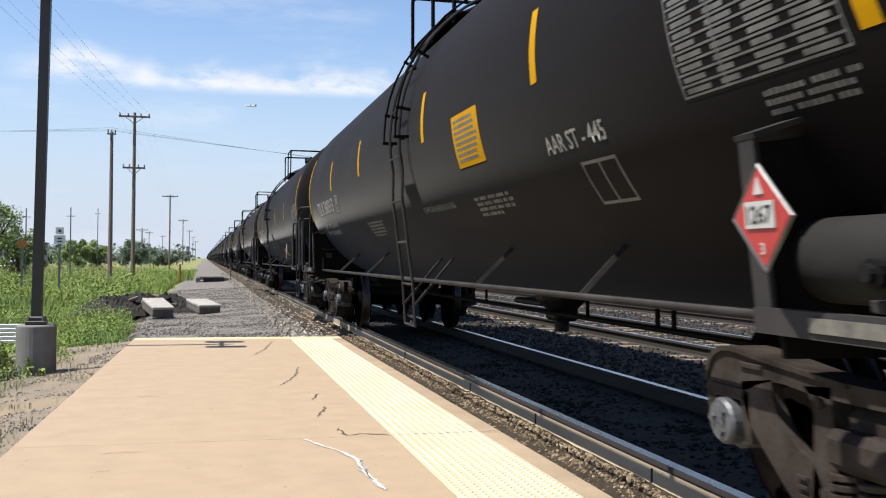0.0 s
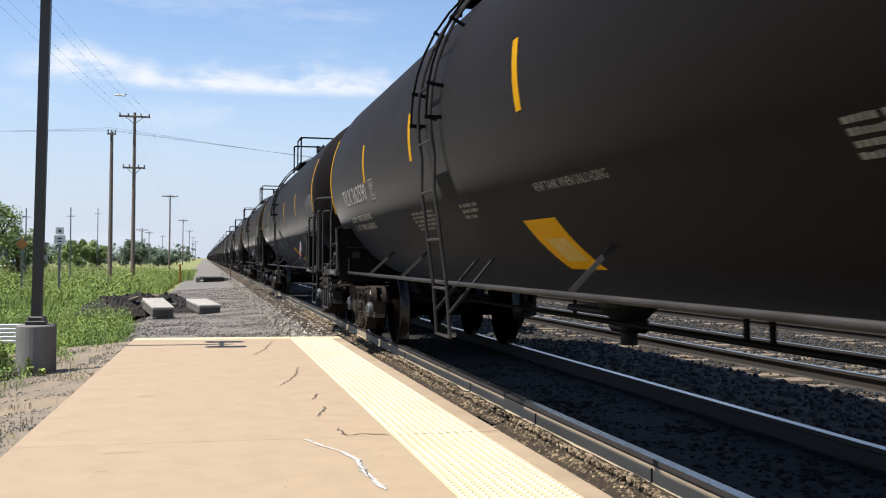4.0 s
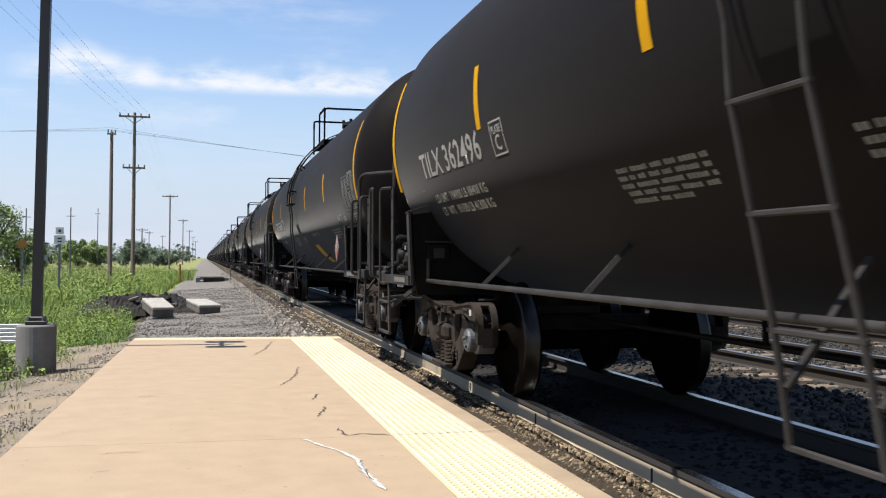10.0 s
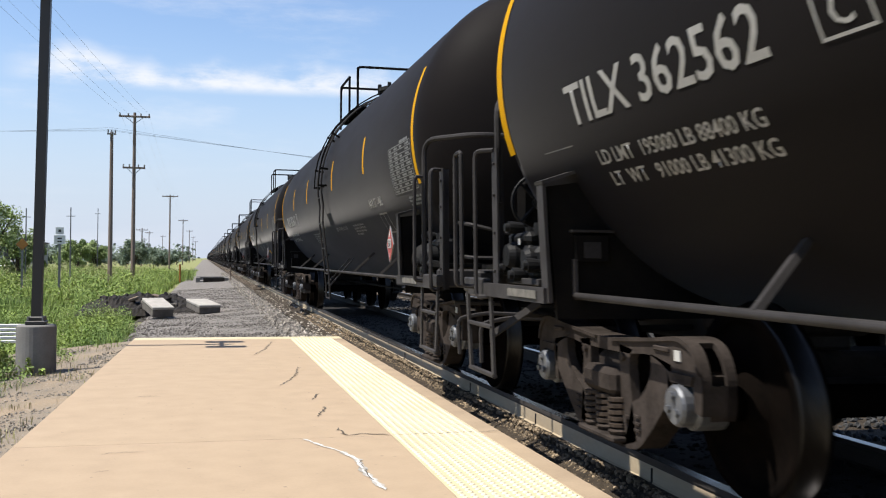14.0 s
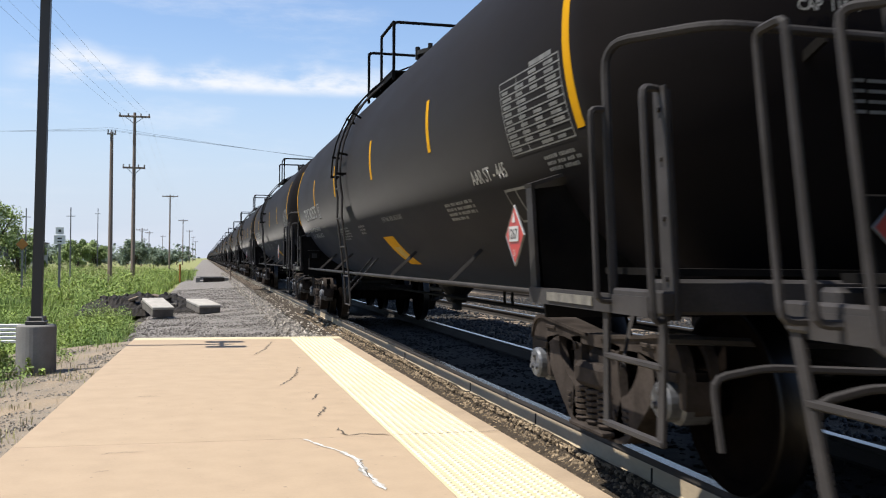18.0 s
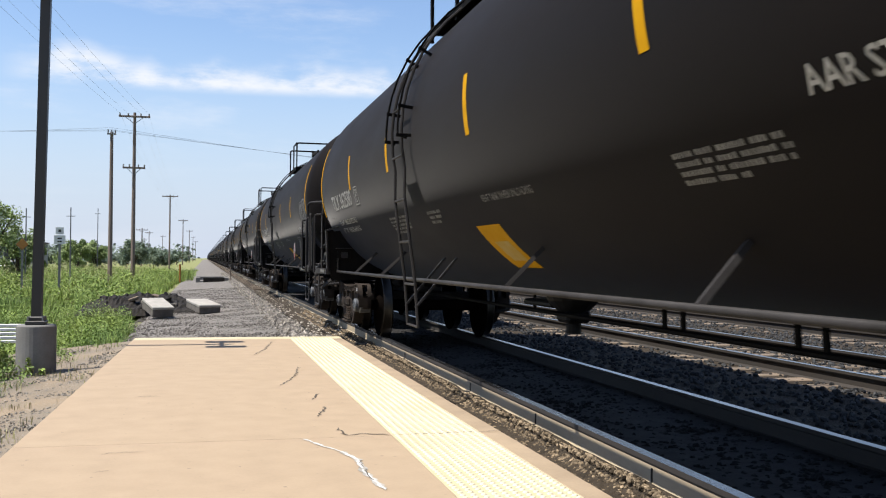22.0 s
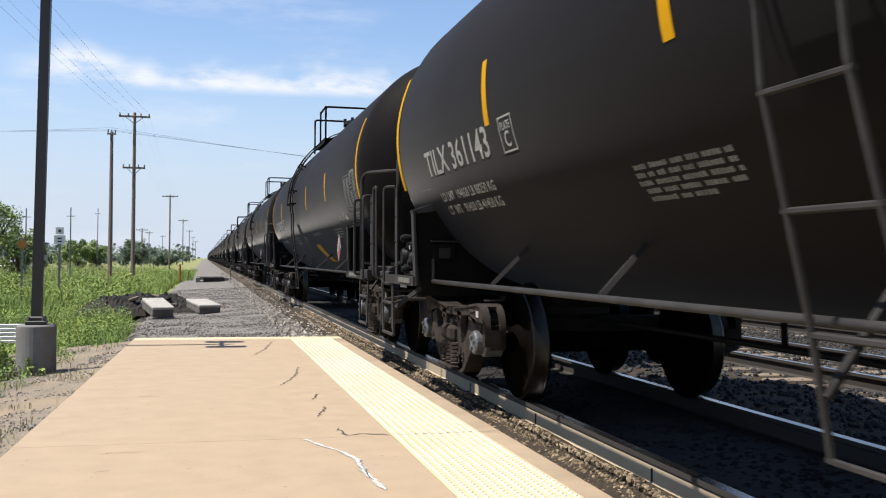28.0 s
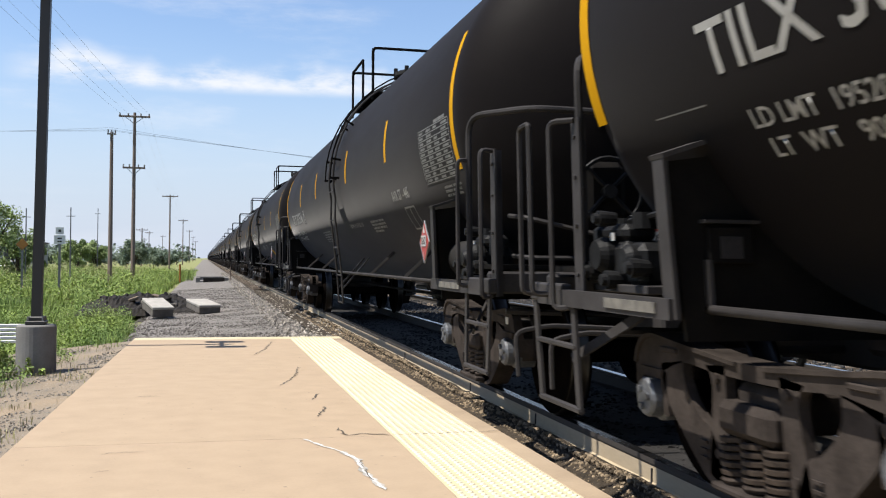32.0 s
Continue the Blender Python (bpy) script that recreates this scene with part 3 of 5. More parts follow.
def end_gear(car, e, brake, lead, full):
    """One end of a car: sill, posts, hand rails, steps, bolster webs, coupler; e is 1 at the following end."""
    A = lambda y: e * y
    W = 6.95 if e > 0 else 7.0
    P, G = (8.01, 8.12) if e > 0 else (8.58, 8.64)     # corner post and its grab iron
    bm = bmesh.new()
    box(bm, (0, A(8.46), 0.97), (2.86, 0.10, 0.15), bevel=0.015)                         # end sill
    box(bm, (0, A(7.75), 0.83), (0.62, 2.0, 0.40), bevel=0.02)                           # stub sill
    for sx in (-1, 1):
        plank(bm, (sx * 1.46, A(W - 0.03), 0.928), (sx * 1.46, A(8.50), 0.928), 0.085, 0.05)    # side sill
        box(bm, (sx * 1.45, A(8.38), 0.95), (0.06, 0.5, 0.10), bevel=0.01)
    part("end_sill", bm, M["pipe"], car, "dusty grey end sill and stub sill")
    bm = bmesh.new()
    box(bm, (0, A(8.15), 1.075), (2.8, 0.55, 0.03))
    part("end_platform", bm, M["black"], car)
    # couplers
    bm = bmesh.new()
    box(bm, (0, A(8.72), 0.84), (0.20, 0.42, 0.20), bevel=0.03)
    box(bm, (-0.06 * e, A(8.97), 0.84), (0.36, 0.18, 0.28), bevel=0.05)
    part("coupler", bm, M["frame"], car, "rusty knuckle coupler")
    bm = bmesh.new()
    tube(bm, bent([(0.3, A(8.55), 0.78), (0.32, A(8.8), 0.42), (0.2, A(9.04), 0.36)], 0.15, 4), 0.028, 6)
    part("brake_hose", bm, M["ink"], car)
    bm = bmesh.new()
    tube(bm, bent([(-1.32, A(8.74), 0.38), (-1.33, A(8.72), 0.66), (-1.1, A(8.74), 0.70), (-0.2, A(8.76), 0.66)], 0.06), 0.016, 6)
    part("uncoupling_lever", bm, M["pipe"], car)
    for sx in (-1, 1):
        X = sx * 1.46
        bm = bmesh.new()
        plank(bm, (X, A(8.60), 0.95), (X, A(8.51), 0.37), 0.055, 0.016)
        plank(bm, (X, A(7.97), 0.37), (X, A(8.02), 0.95), 0.055, 0.016)
        bar(bm, (X, A(8.53), 0.375), (X, A(7.95), 0.375), 0.018, 6)
        part("sill_step", bm, M["pipe"], car, "grey sill step")
        if not full:
            if sx < 0:
                bm = bmesh.new()
                plank(bm, (X, A(8.4), 0.96), (X, A(8.4), 1.86), 0.3, 0.10)
                plank(bm, (sx * 1.40, A(W), 0.88), (sx * 1.55, A(W), 1.55), 0.16, 0.05)
                part("end_frame", bm, M["black"], car)
            continue
        bm = bmesh.new()
        bar(bm, (X, A(8.56), 0.685), (X, A(7.99), 0.685), 0.016, 6)
        part("step_tread", bm, M["pipe"], car)
        bm = bmesh.new()
        plank(bm, (X - sx * 0.02, A(8.10), 0.62), (X - sx * 0.25, A(7.75), 0.86), 0.05, 0.015)
        part("step_strut", bm, M["pipe"], car)
        bm = bmesh.new()
        plank(bm, (sx * 1.42, A(P), 0.88), (sx * 1.42, A(P), 1.86), 0.11, 0.014)
        plank(bm, (sx * 1.385, A(P) + 0.05, 0.88), (sx * 1.385, A(P) + 0.05, 1.86), 0.014, 0.07)
        for z in (1.05, 1.3, 1.55, 1.76):
            bar(bm, (sx * 1.41, A(P), z), (sx * 1.44, A(P), z), 0.012, 6)
        part("corner_post", bm, M["pipe"], car, "grey angle-iron corner post")
        bm = bmesh.new()
        tube(bm, bent([(sx * 1.43, A(P), 0.89), (sx * 1.53, A(G), 0.87), (sx * 1.53, A(G), 1.85), (sx * 1.43, A(P), 1.85)], 0.05), 0.0155, 6)
        part("grab_iron", bm, M["pipe"], car, "grey vertical grab iron")
        bm = bmesh.new()
        if (e > 0) == (sx < 0):
            tube(bm, bent([(sx * 1.47, A(8.50), 0.94), (sx * 1.57, A(8.50), 0.94), (sx * 1.57, A(8.50), 1.86), (sx * 1.57, A(8.33), 1.87), (sx * 1.57, A(8.33), 0.94), (sx * 1.47, A(8.33), 0.94)], 0.04), 0.0155, 6)
        else:
            tube(bm, bent([(sx * 1.47, A(8.12), 0.94), (sx * 1.55, A(8.12), 0.94), (sx * 1.55, A(8.12), 1.83), (sx * 1.46, A(8.10), 1.83)], 0.04), 0.0155, 6)
        part("grab_iron", bm, M["pipe"], car, "grey vertical grab iron")
        # bolster web with its post, leaning out at the top
        bm = bmesh.new()
        plank(bm, (sx * 1.452, A(W), 0.89), (sx * 1.475, A(W), 1.55), 0.10, 0.02)
        post = part("bolster_post", bm, M["pipe"], car, "grey bolster post with a sloping cap")
        bm = bmesh.new()
        plank(bm, (sx * 1.40, A(W) + 0.04, 0.89), (sx * 1.42, A(W) + 0.04, 1.53), 0.02, 0.10)
        part("post_flange", bm, M["pipe"], post)
        bm = bmesh.new()
        plank(bm, (sx * 1.49, A(W), 1.548), (sx * 1.15, A(W), 1.66), 0.13, 0.02, (0, 0, 1))
        part("post_cap", bm, M["pipe"], post)
        # the web plate stands across the car and meets the shell
        bm = bmesh.new()
        ring = [(1.40, 0.80), (1.45, 1.53), (1.25, 1.56), (1.13, 1.36), (0.98, 1.20), (0.80, 1.06), (0.45, 0.90), (0.3, 0.80)]
        fr = [[bm.verts.new((sx * x, A(W) + d, z)) for x, z in ring] for d in (-0.014, 0.014)]
        bm.faces.new(fr[0]); bm.faces.new(fr[1][::-1])
        for a in range(len(ring)):
            b = (a + 1) % len(ring)
            bm.faces.new((fr[0][a], fr[1][a], fr[1][b], fr[0][b]))
        bmesh.ops.recalc_face_normals(bm, faces=bm.faces)
        part("bolster_web", bm, M["black"], car, "dark web plate under the tank")
        if e > 0:
            y = A(W) - 0.035
            bm = bmesh.new()
            box(bm, (sx * 1.20, y, 1.19), (0.20, 0.03, 0.15), bevel=0.006)
            holder = part("card_holder", bm, M["black"], car, "small black card holder on the web")
            bm = bmesh.new()
            box(bm, (sx * 1.20, y - 0.012, 1.285), (0.25, 0.05, 0.014))
            box(bm, (sx * 1.20, y - 0.018, 1.18), (0.10, 0.006, 0.09))
            part("holder_frame", bm, M["pipe"], holder)
        bm = bmesh.new()
        plank(bm, (sx * 1.30, A(W) - e * 0.03, 0.93), (sx * 1.30, A(W) - e * 0.03, 1.13), 0.045, 0.02)
        part("pipe_bracket", bm, M["pipe"], car)
        bm = bmesh.new()
        box(bm, (sx * 1.488, A(7.29 if e > 0 else 7.6), 0.93), (0.012, 0.52 if e > 0 else 0.62, 0.045))
        part("sill_label", bm, M["label"], car, "pale worn label strip")
    if full:
        # hand rail round the end
        bm = bmesh.new()
        near = [(-1.40, A(P), 1.5), (-1.40, A(P), 2.20), (-1.0, A(8.50), 2.22)] if e > 0 else [(-1.46, A(8.10), 0.95), (-1.46, A(8.10), 2.15), (-1.15, A(8.60), 2.15)]
        far = [(1.46, A(7.92), 0.98), (1.46, A(7.92), 2.15), (1.15, A(8.50), 2.15)]
        tube(bm, bent(near + far[::-1], 0.14, 5), 0.023, 8)
        part("end_handrail", bm, M["pipe"], car, "grey end handrail")
        for x in (-0.55, 0.55):
            bm = bmesh.new()
            plank(bm, (x, A(8.50), 2.15), (x, A(8.30), 2.08), 0.05, 0.02, (1, 0, 0))
            part("handrail_bracket", bm, M["black"], car)
        # cross pipes and rigging below the end
        bm = bmesh.new()
        tube(bm, bent([(-1.2, A(8.1), 0.76), (0, A(8.2), 0.72), (1.2, A(8.1), 0.76)], 0.2), 0.022, 6)
        bar(bm, (-0.9, A(7.5), 0.70), (0.9, A(7.4), 0.74), 0.02, 6)
        bar(bm, (-0.5, A(8.3), 0.62), (-0.45, A(7.0), 0.56), 0.02, 6)
        part("brake_rigging", bm, M["pipe"], car)
    if brake and full:
        y = A(7.80)
        bm = bmesh.new()
        box(bm, (-1.20, y, 1.12), (0.26, 0.26, 0.20), bevel=0.04)
        box(bm, (-1.22, y - e * 0.22, 1.10), (0.22, 0.18, 0.22), bevel=0.04)
        box(bm, (-1.22, y + e * 0.05, 1.26), (0.18, 0.30, 0.09), bevel=0.03)
        lathe(bm, [(-1.40, 0.02), (-1.40, 0.07), (-1.36, 0.09), (-1.30, 0.09)], "x", (0, y + e * 0.06, 1.15), 24)
        lathe(bm, [(-1.38, 0.02), (-1.38, 0.05), (-1.35, 0.07), (-1.30, 0.07)], "x", (0, y - e * 0.22, 1.13), 24)
        bar(bm, (-1.2, y - e * 0.1, 1.28), (-1.2, y - e * 0.1, 1.36), 0.06, 10)
        bar(bm, (-1.2, y + e * 0.12, 1.28), (-1.2, y + e * 0.12, 1.34), 0.045, 10)
        valve = part("brake_valve", bm, M["valve"], car, "dark cast air brake valve")
        for pts in ([(-1.2, y + e * 0.1, 1.32), (-1.2, y - e * 0.45, 1.36), (-1.1, y - e * 0.6, 1.0)], [(-1.1, y + e * 0.1, 1.05), (-1.1, y + e * 0.4, 1.05), (-0.8, y + e * 0.6, 1.05)]):
            bm = bmesh.new()
            tube(bm, bent(pts, 0.08), 0.016, 6)
            part("valve_pipe", bm, M["valve"], valve)
        bm = bmesh.new()
        box(bm, (-1.25, y + e * 0.28, 1.22), (0.10, 0.10, 0.16), bevel=0.02)
        part("vent_protector", bm, M["valve"], valve)
        bm = bmesh.new()
        box(bm, (-1.1, y - e * 0.1, 0.99), (0.5, 0.62, 0.04), bevel=0.005)
        part("valve_bracket", bm, M["pipe"], valve)
        for a, z, r in ((0.17, 1.07, 0.05), (-0.05, 1.03, 0.045), (-0.33, 1.09, 0.045), (0.02, 1.33, 0.04)):
            bm = bmesh.new()
            lathe(bm, [(-1.42, 0.01), (-1.42, r * 0.6), (-1.395, r * 0.7), (-1.395, r), (-1.36, r), (-1.30, r * 0.8)], "x", (0, y + e * a, z), 12)
            part("valve_flange", bm, M["valve"], valve)
        bm = bmesh.new()
        box(bm, (-1.336, y - e * 0.02, 1.24), (0.006, 0.05, 0.04))
        part("valve_tag", bm, M["placard_white"], car)
    if full and (brake and lead):
        bm = bmesh.new()
        lathe(bm, [(A(6.70), 0.02), (A(6.71), 0.08), (A(6.75), 0.128), (A(6.82), 0.147), (A(7.78), 0.147), (A(7.85), 0.128), (A(7.89), 0.08), (A(7.90), 0.02)], "y", (-1.20, 0, 1.13), 28)
        part("air_reservoir", bm, M["reservoir"], car, "grey cylindrical air reservoir", True)
        bm = bmesh.new()
        pts = [(-0.60 + 0.23 * math.cos(a), A(8.60), 1.60 + 0.23 * math.sin(a)) for a in (2 * math.pi * k / 24 for k in range(25))]
        tube(bm, pts, 0.016, 6)
        for k in range(4):
            a = math.pi / 4 + k * math.pi / 2
            bar(bm, (-0.60, A(8.58), 1.60), (-0.60 + 0.23 * math.cos(a), A(8.60), 1.60 + 0.23 * math.sin(a)), 0.014, 6)
        bar(bm, (-0.60, A(8.62), 1.60), (-0.60, A(8.48), 1.60), 0.05, 10)
        part("brake_wheel", bm, M["valve"], car, "black hand brake wheel")
        bm = bmesh.new()
        box(bm, (-0.60, A(8.50), 1.60), (0.30, 0.12, 0.42), bevel=0.05)
        plank(bm, (-0.60, A(8.50), 1.05), (-0.60, A(8.50), 1.5), 0.10, 0.06)
        part("brake_housing", bm, M["black"], car)
        bm = bmesh.new()
        tube(bm, bent([(-1.1, A(7.9), 1.45), (-1.1, A(8.3), 1.42), (-0.5, A(8.45), 1.28)], 0.06), 0.018, 6)
        tube(bm, bent([(-1.1, A(7.8), 1.16), (-1.1, A(8.35), 1.14), (0.6, A(8.4), 1.14)], 0.06), 0.018, 6)
        part("air_pipe", bm, M["pipe"], car)


def placard(car, s, x, z, flip=False):
    """A red diamond hazard placard in its holder."""
    bm = bmesh.new()
    h = 0.154
    vs = [bm.verts.new((x, s + a * h, z + b * h)) for a, b in ((1, 0), (0, -1), (-1, 0), (0, 1))]
    bm.faces.new(vs)
    r = bmesh.ops.extrude_face_region(bm, geom=list(bm.faces))
    bmesh.ops.translate(bm, vec=(0.012, 0, 0), verts=[v for v in r["geom"] if isinstance(v, bmesh.types.BMVert)])
    bmesh.ops.recalc_face_normals(bm, faces=bm.faces)
    p = part("placard", bm, M["red"], car, "red diamond hazard placard, 1267")
    bm = bmesh.new()
    box(bm, (x - 0.004, s, z + 0.008), (0.006, 0.165, 0.085))
    part("number_panel", bm, M["placard_white"], p)
    d = decal("placard_number", flat_letters("1267", 0.14, 0.06), M["ink"], p)
    d.location = (x - 0.0085, s, z + 0.008)
    d = decal("class_number", flat_letters("3", 0.026, 0.038), M["placard_white"], p)
    d.location = (x - 0.004, s, z - 0.098)
    bm = bmesh.new()
    prism(bm, [(s - 0.026, z + 0.072), (s + 0.026, z + 0.072), (s, z + 0.128)], x - 0.006, x - 0.002)
    part("flame_mark", bm, M["placard_white"], p)
    bm = bmesh.new()
    k = 0.166
    ring = [(s + a * k, z + b * k) for a, b in ((1, 0), (0, -1), (-1, 0), (0, 1), (1, 0))]
    tube(bm, [(x + 0.004, y, zz) for y, zz in ring], 0.007, 5)
    part("placard_rim", bm, M["galv"], p)
    return p


def ladder(car, s0, full):
    """The side ladder that follows the shell up to the top platform; s0 is the middle."""
    w = 0.23
    if not full:
        bm = bmesh.new()
        for e in (1, -1):
            tube(bm, [(x, s0 + e * w, z) for x, z in ((-1.45, 0.52), (-1.5, 1.35), (-1.54, 2.3), (-1.22, 3.22), (-0.55, 3.72))], 0.0165, 4)
        for x, z in ((-1.36, 0.53), (-1.38, 0.90), (-1.475, 1.26), (-1.56, 1.66), (-1.598, 2.08), (-1.57, 2.5), (-1.47, 2.92)):
            bar(bm, (x, s0 - w, z), (x, s0 + w, z), 0.013, 4)
        part("ladder", bm, M["pipe"], car)
        return
    arc = lambda r, th: (-r * math.cos(radians(th)), TZ + r * math.sin(radians(th)))
    path = [(-1.385, 0.50), (-1.41, 0.90), (-1.46, 1.30), (-1.51, 1.70)] + [arc(1.54, th) for th in range(-12, 73, 7)]
    for e in (1, -1):
        bm = bmesh.new()
        tube(bm, [(x, s0 + e * w, z) for x, z in path], 0.0145, 6)
        part("ladder_stile", bm, M["pipe"], car, "grey ladder stile")
    for x, z in [(-1.385, 0.505), (-1.41, 0.89), (-1.458, 1.285), (-1.507, 1.675)] + [arc(1.54, th) for th in (-7.4, 9.5, 24.5, 39, 54)]:
        bm = bmesh.new()
        bar(bm, (x, s0 - w - 0.02, z), (x, s0 + w + 0.02, z), 0.0125, 6)
        part("rung", bm, M["pipe"], car)
    for e in (1, -1):
        bm = bmesh.new()
        y = s0 + e * 0.29
        tube(bm, [(arc(1.50, -2)[0], y, arc(1.50, -2)[1])] + [(arc(1.585, th)[0], y, arc(1.585, th)[1]) for th in (-1, 3, 8, 15, 22, 30, 38, 46, 54, 62, 70)], 0.011, 5)
        part("ladder_handrail", bm, M["black"], car)
        for th in (-1, 9, 30):
            bm = bmesh.new()
            plank(bm, (arc(1.46, th)[0], y, arc(1.46, th)[1]), (arc(1.60, th)[0], y, arc(1.60, th)[1]), 0.03, 0.012, (0, 1, 0))
            part("handrail_bracket", bm, M["black"], car)
    for e in (1, -1):
        bm = bmesh.new()
        plank(bm, (-1.395, s0 - 0.02 + e * w, 0.70), (-1.02, s0 - 0.02 + e * w, 1.14), 0.035, 0.02)
        part("ladder_strut", bm, M["pipe"], car)


def top_platform(car, s0, full):
    """Side boards and a guard rail round the manway, open where the ladder arrives."""
    y0, y1, z0, z1 = s0 - 1.0, s0 + 1.0, 3.45, 4.21
    a, b = (y0 + 0.93, y1) if s0 < 1 else (y0, y0 + 0.92)
    for x in (-0.83, 0.83):
        bm = bmesh.new()
        box(bm, (x, s0, 3.555), (0.26, 2.06, 0.035), bevel=0.006)
        box(bm, (x * 1.14, s0, 3.53), (0.02, 2.06, 0.09))
        part("walkway", bm, M["black"], car)
    bm = bmesh.new()
    for x in (-0.93, 0.93):
        for y in (y0, b if s0 > 1 else a, y1):
            plank(bm, (x, y, z0), (x, y, z1 - 0.01), 0.055, 0.03)
            if full:
                part("rail_post", bm, M["black"], car)
                bm = bmesh.new()
    if full:
        bm.free()
        bm = bmesh.new()
    for x in (-0.93, 0.93):
        bar(bm, (x, a, z1), (x, b, z1), 0.021, 6)
    for y in (y0, y1):
        tube(bm, bent([(-0.93, y, z1 - 0.2), (-0.93, y, z1), (0.93, y, z1), (0.93, y, z1 - 0.2)], 0.06), 0.021, 6)
    part("top_rail", bm, M["black"], car, "black handrail round the manway")
    bm = bmesh.new()
    lathe(bm, [(3.66, 0.02), (3.66, 0.36), (3.98, 0.36), (4.0, 0.42), (4.06, 0.42), (4.10, 0.30), (4.12, 0.02)], "z", (0, s0, 0), 24)
    man = part("manway", bm, M["reservoir"], car, "bolted manway cover")
    if full:
        bm = bmesh.new()
        bar(bm, (0, 0, 3.94), (0, 0, 4.12), 0.035, 6)
        nut = mesh_of("bolt", bm, M["valve"])
        for k in range(8):
            a = 2 * math.pi * k / 8
            o = new("bolt", nut)
            o.parent, o.location = man, (0.40 * math.cos(a), s0 + 0.40 * math.sin(a), 0)
    for dy in (-0.62, 0.62) if full else ():
        bm = bmesh.new()
        lathe(bm, [(3.7, 0.02), (3.7, 0.16), (3.92, 0.16), (3.95, 0.10), (4.02, 0.09), (4.03, 0.02)], "z", (0, s0 + dy, 0), 14)
        part("valve_housing", bm, M["valve"], car)


def tank_car(kind, full=True):
    """kind 'a': brake gear at the following end; kind 'r': the car runs the other way round."""
    rng = random.Random(5 if kind == "a" else 6)
    R = kind == "r"
    car = thing("tank_car", "black railway tank car with yellow reflective stripes and white stencils", "tank car", "tank cars of the train")
    tank = part("tank", shell(bmesh.new()), M["tank"], car, "matt black cylindrical tank shell", True)
    for yb in (-7.04, 6.95):
        bogie(car, yb, full)
    end_gear(car, 1, not R, False, full)
    end_gear(car, -1, R, True, full)
    lad = -0.84 if R else 0.95
    ladder(car, lad, full)
    top_platform(car, 0.22 if R else 1.08, full)
    # running rail along the side, on sloping brackets
    for sx in (-1, 1):
        bm = bmesh.new()
        bar(bm, (sx * 1.30, -6.98, 0.928), (sx * 1.30, 6.93, 0.928), 0.0195, 12)
        part("side_pipe", bm, M["pipe"], car, "long grey running pipe", True)
        if not full and sx > 0:
            continue
        braces = (5.13, 3.15, -1.67, -4.34)
        for s in ((4.75, 2.3, -2.85, -4.95) if R else braces):
            bm = bmesh.new()
            plank(bm, (sx * 1.30, s, 0.93), (sx * 0.97, s + 0.10, 1.22), 0.055, 0.03)
            part("brace", bm, M["pipe"], car)
    # under the belly
    bm = bmesh.new()
    s1 = -1.2 if R else 0.4
    lathe(bm, [(0.66, 0.14), (0.76, 0.24), (0.90, 0.28)], "z", (0, s1, 0), 16)
    box(bm, (0, s1, 0.62), (0.24, 0.30, 0.12), bevel=0.03)
    bar(bm, (0, s1, 0.58), (0, s1, 0.46), 0.07, 12)
    box(bm, (0, s1 + 0.45, 0.72), (0.4, 0.8, 0.06), bevel=0.02)
    part("bottom_outlet", bm, M["valve"], car, "bottom outlet valve and skid")
    if full:
        bm = bmesh.new()
        bar(bm, (0.25, -5.9, 0.58), (0.25, 5.9, 0.58), 0.022, 6)
        bar(bm, (-0.15, -5.9, 0.64), (-0.15, 5.9, 0.64), 0.018, 6)
        part("train_line", bm, M["black"], car)
        for s in (-2.98, -2.7, -1.23, -0.92, 2.2, 3.9, -4.6):
            bm = bmesh.new()
            plank(bm, (0.25, s, 0.56), (0.25, s, 0.88), 0.05, 0.02)
            part("pipe_hanger", bm, M["black"], car)
    # stripes, placard and stencils
    sh = -0.45 if R else 0.0
    for s, t0, t1 in ((7.75, -17, 26), (4.68, -8, 9), (1.96, -8, 9), (-1.26 + sh, -8, 9), (-4.25 + sh, -8, 9), (-7.59, -16, 26)):
        bm = patch(bmesh.new(), s + 0.052, s - 0.052, t0 + (4 if R and abs(s) < 7 else 0), t1 + (4 if R and abs(s) < 7 else 0))
        part("stripe", bm, M["yellow"], car, "yellow reflective stripe")
    bm = bmesh.new()
    if not R:
        patch(bm, -0.46, -1.09, -51, -33.5)
    else:
        patch(bm, -2.74, -3.46, -16, -1.5)
    st = part("warning_sticker", bm, M["yellow"], car, "yellow warning sticker, worn paler in the middle")
    bm = bmesh.new()
    if not R:
        patch(bm, -0.62, -0.98, -47.5, -39.5, TR + 0.0026)
    else:
        for i in range(8):
            patch(bm, -2.80, -3.40 + rng.uniform(0, 0.1), -14.5 + i * 1.55, -13.7 + i * 1.55, TR + 0.0026, 1)
    part("sticker_panel", bm, M["worn"] if not R else M["label"], st)["kind"] = "stuff"
    ls = 0.62 if R else 0.0
    placard(car, -7.25 if R else -7.08, -1.60, 1.26)
    decal("test_lettering", letters("AAR ST - 445", -5.27 + ls, -19.5 if R else -21.5, 0.86, 0.10), M["white"], car, "white stencil AAR ST - 445")
    d = decal("vent_lettering", letters("VENT TANK WHEN UNLOADING", -1.05 + ls * 0.1, -26.6, 1.16, 0.055), M["faint"], car, "worn stencil about venting")
    d["kind"] = "stuff"
    bm = dashes(bmesh.new(), -4.12 + ls * 2.2, -5.08 + ls * 2.2, -31, -24.5, 4, rng)
    part("stencil_block", bm, M["faint"], car, "small worn stencil lines")["kind"] = "stuff"
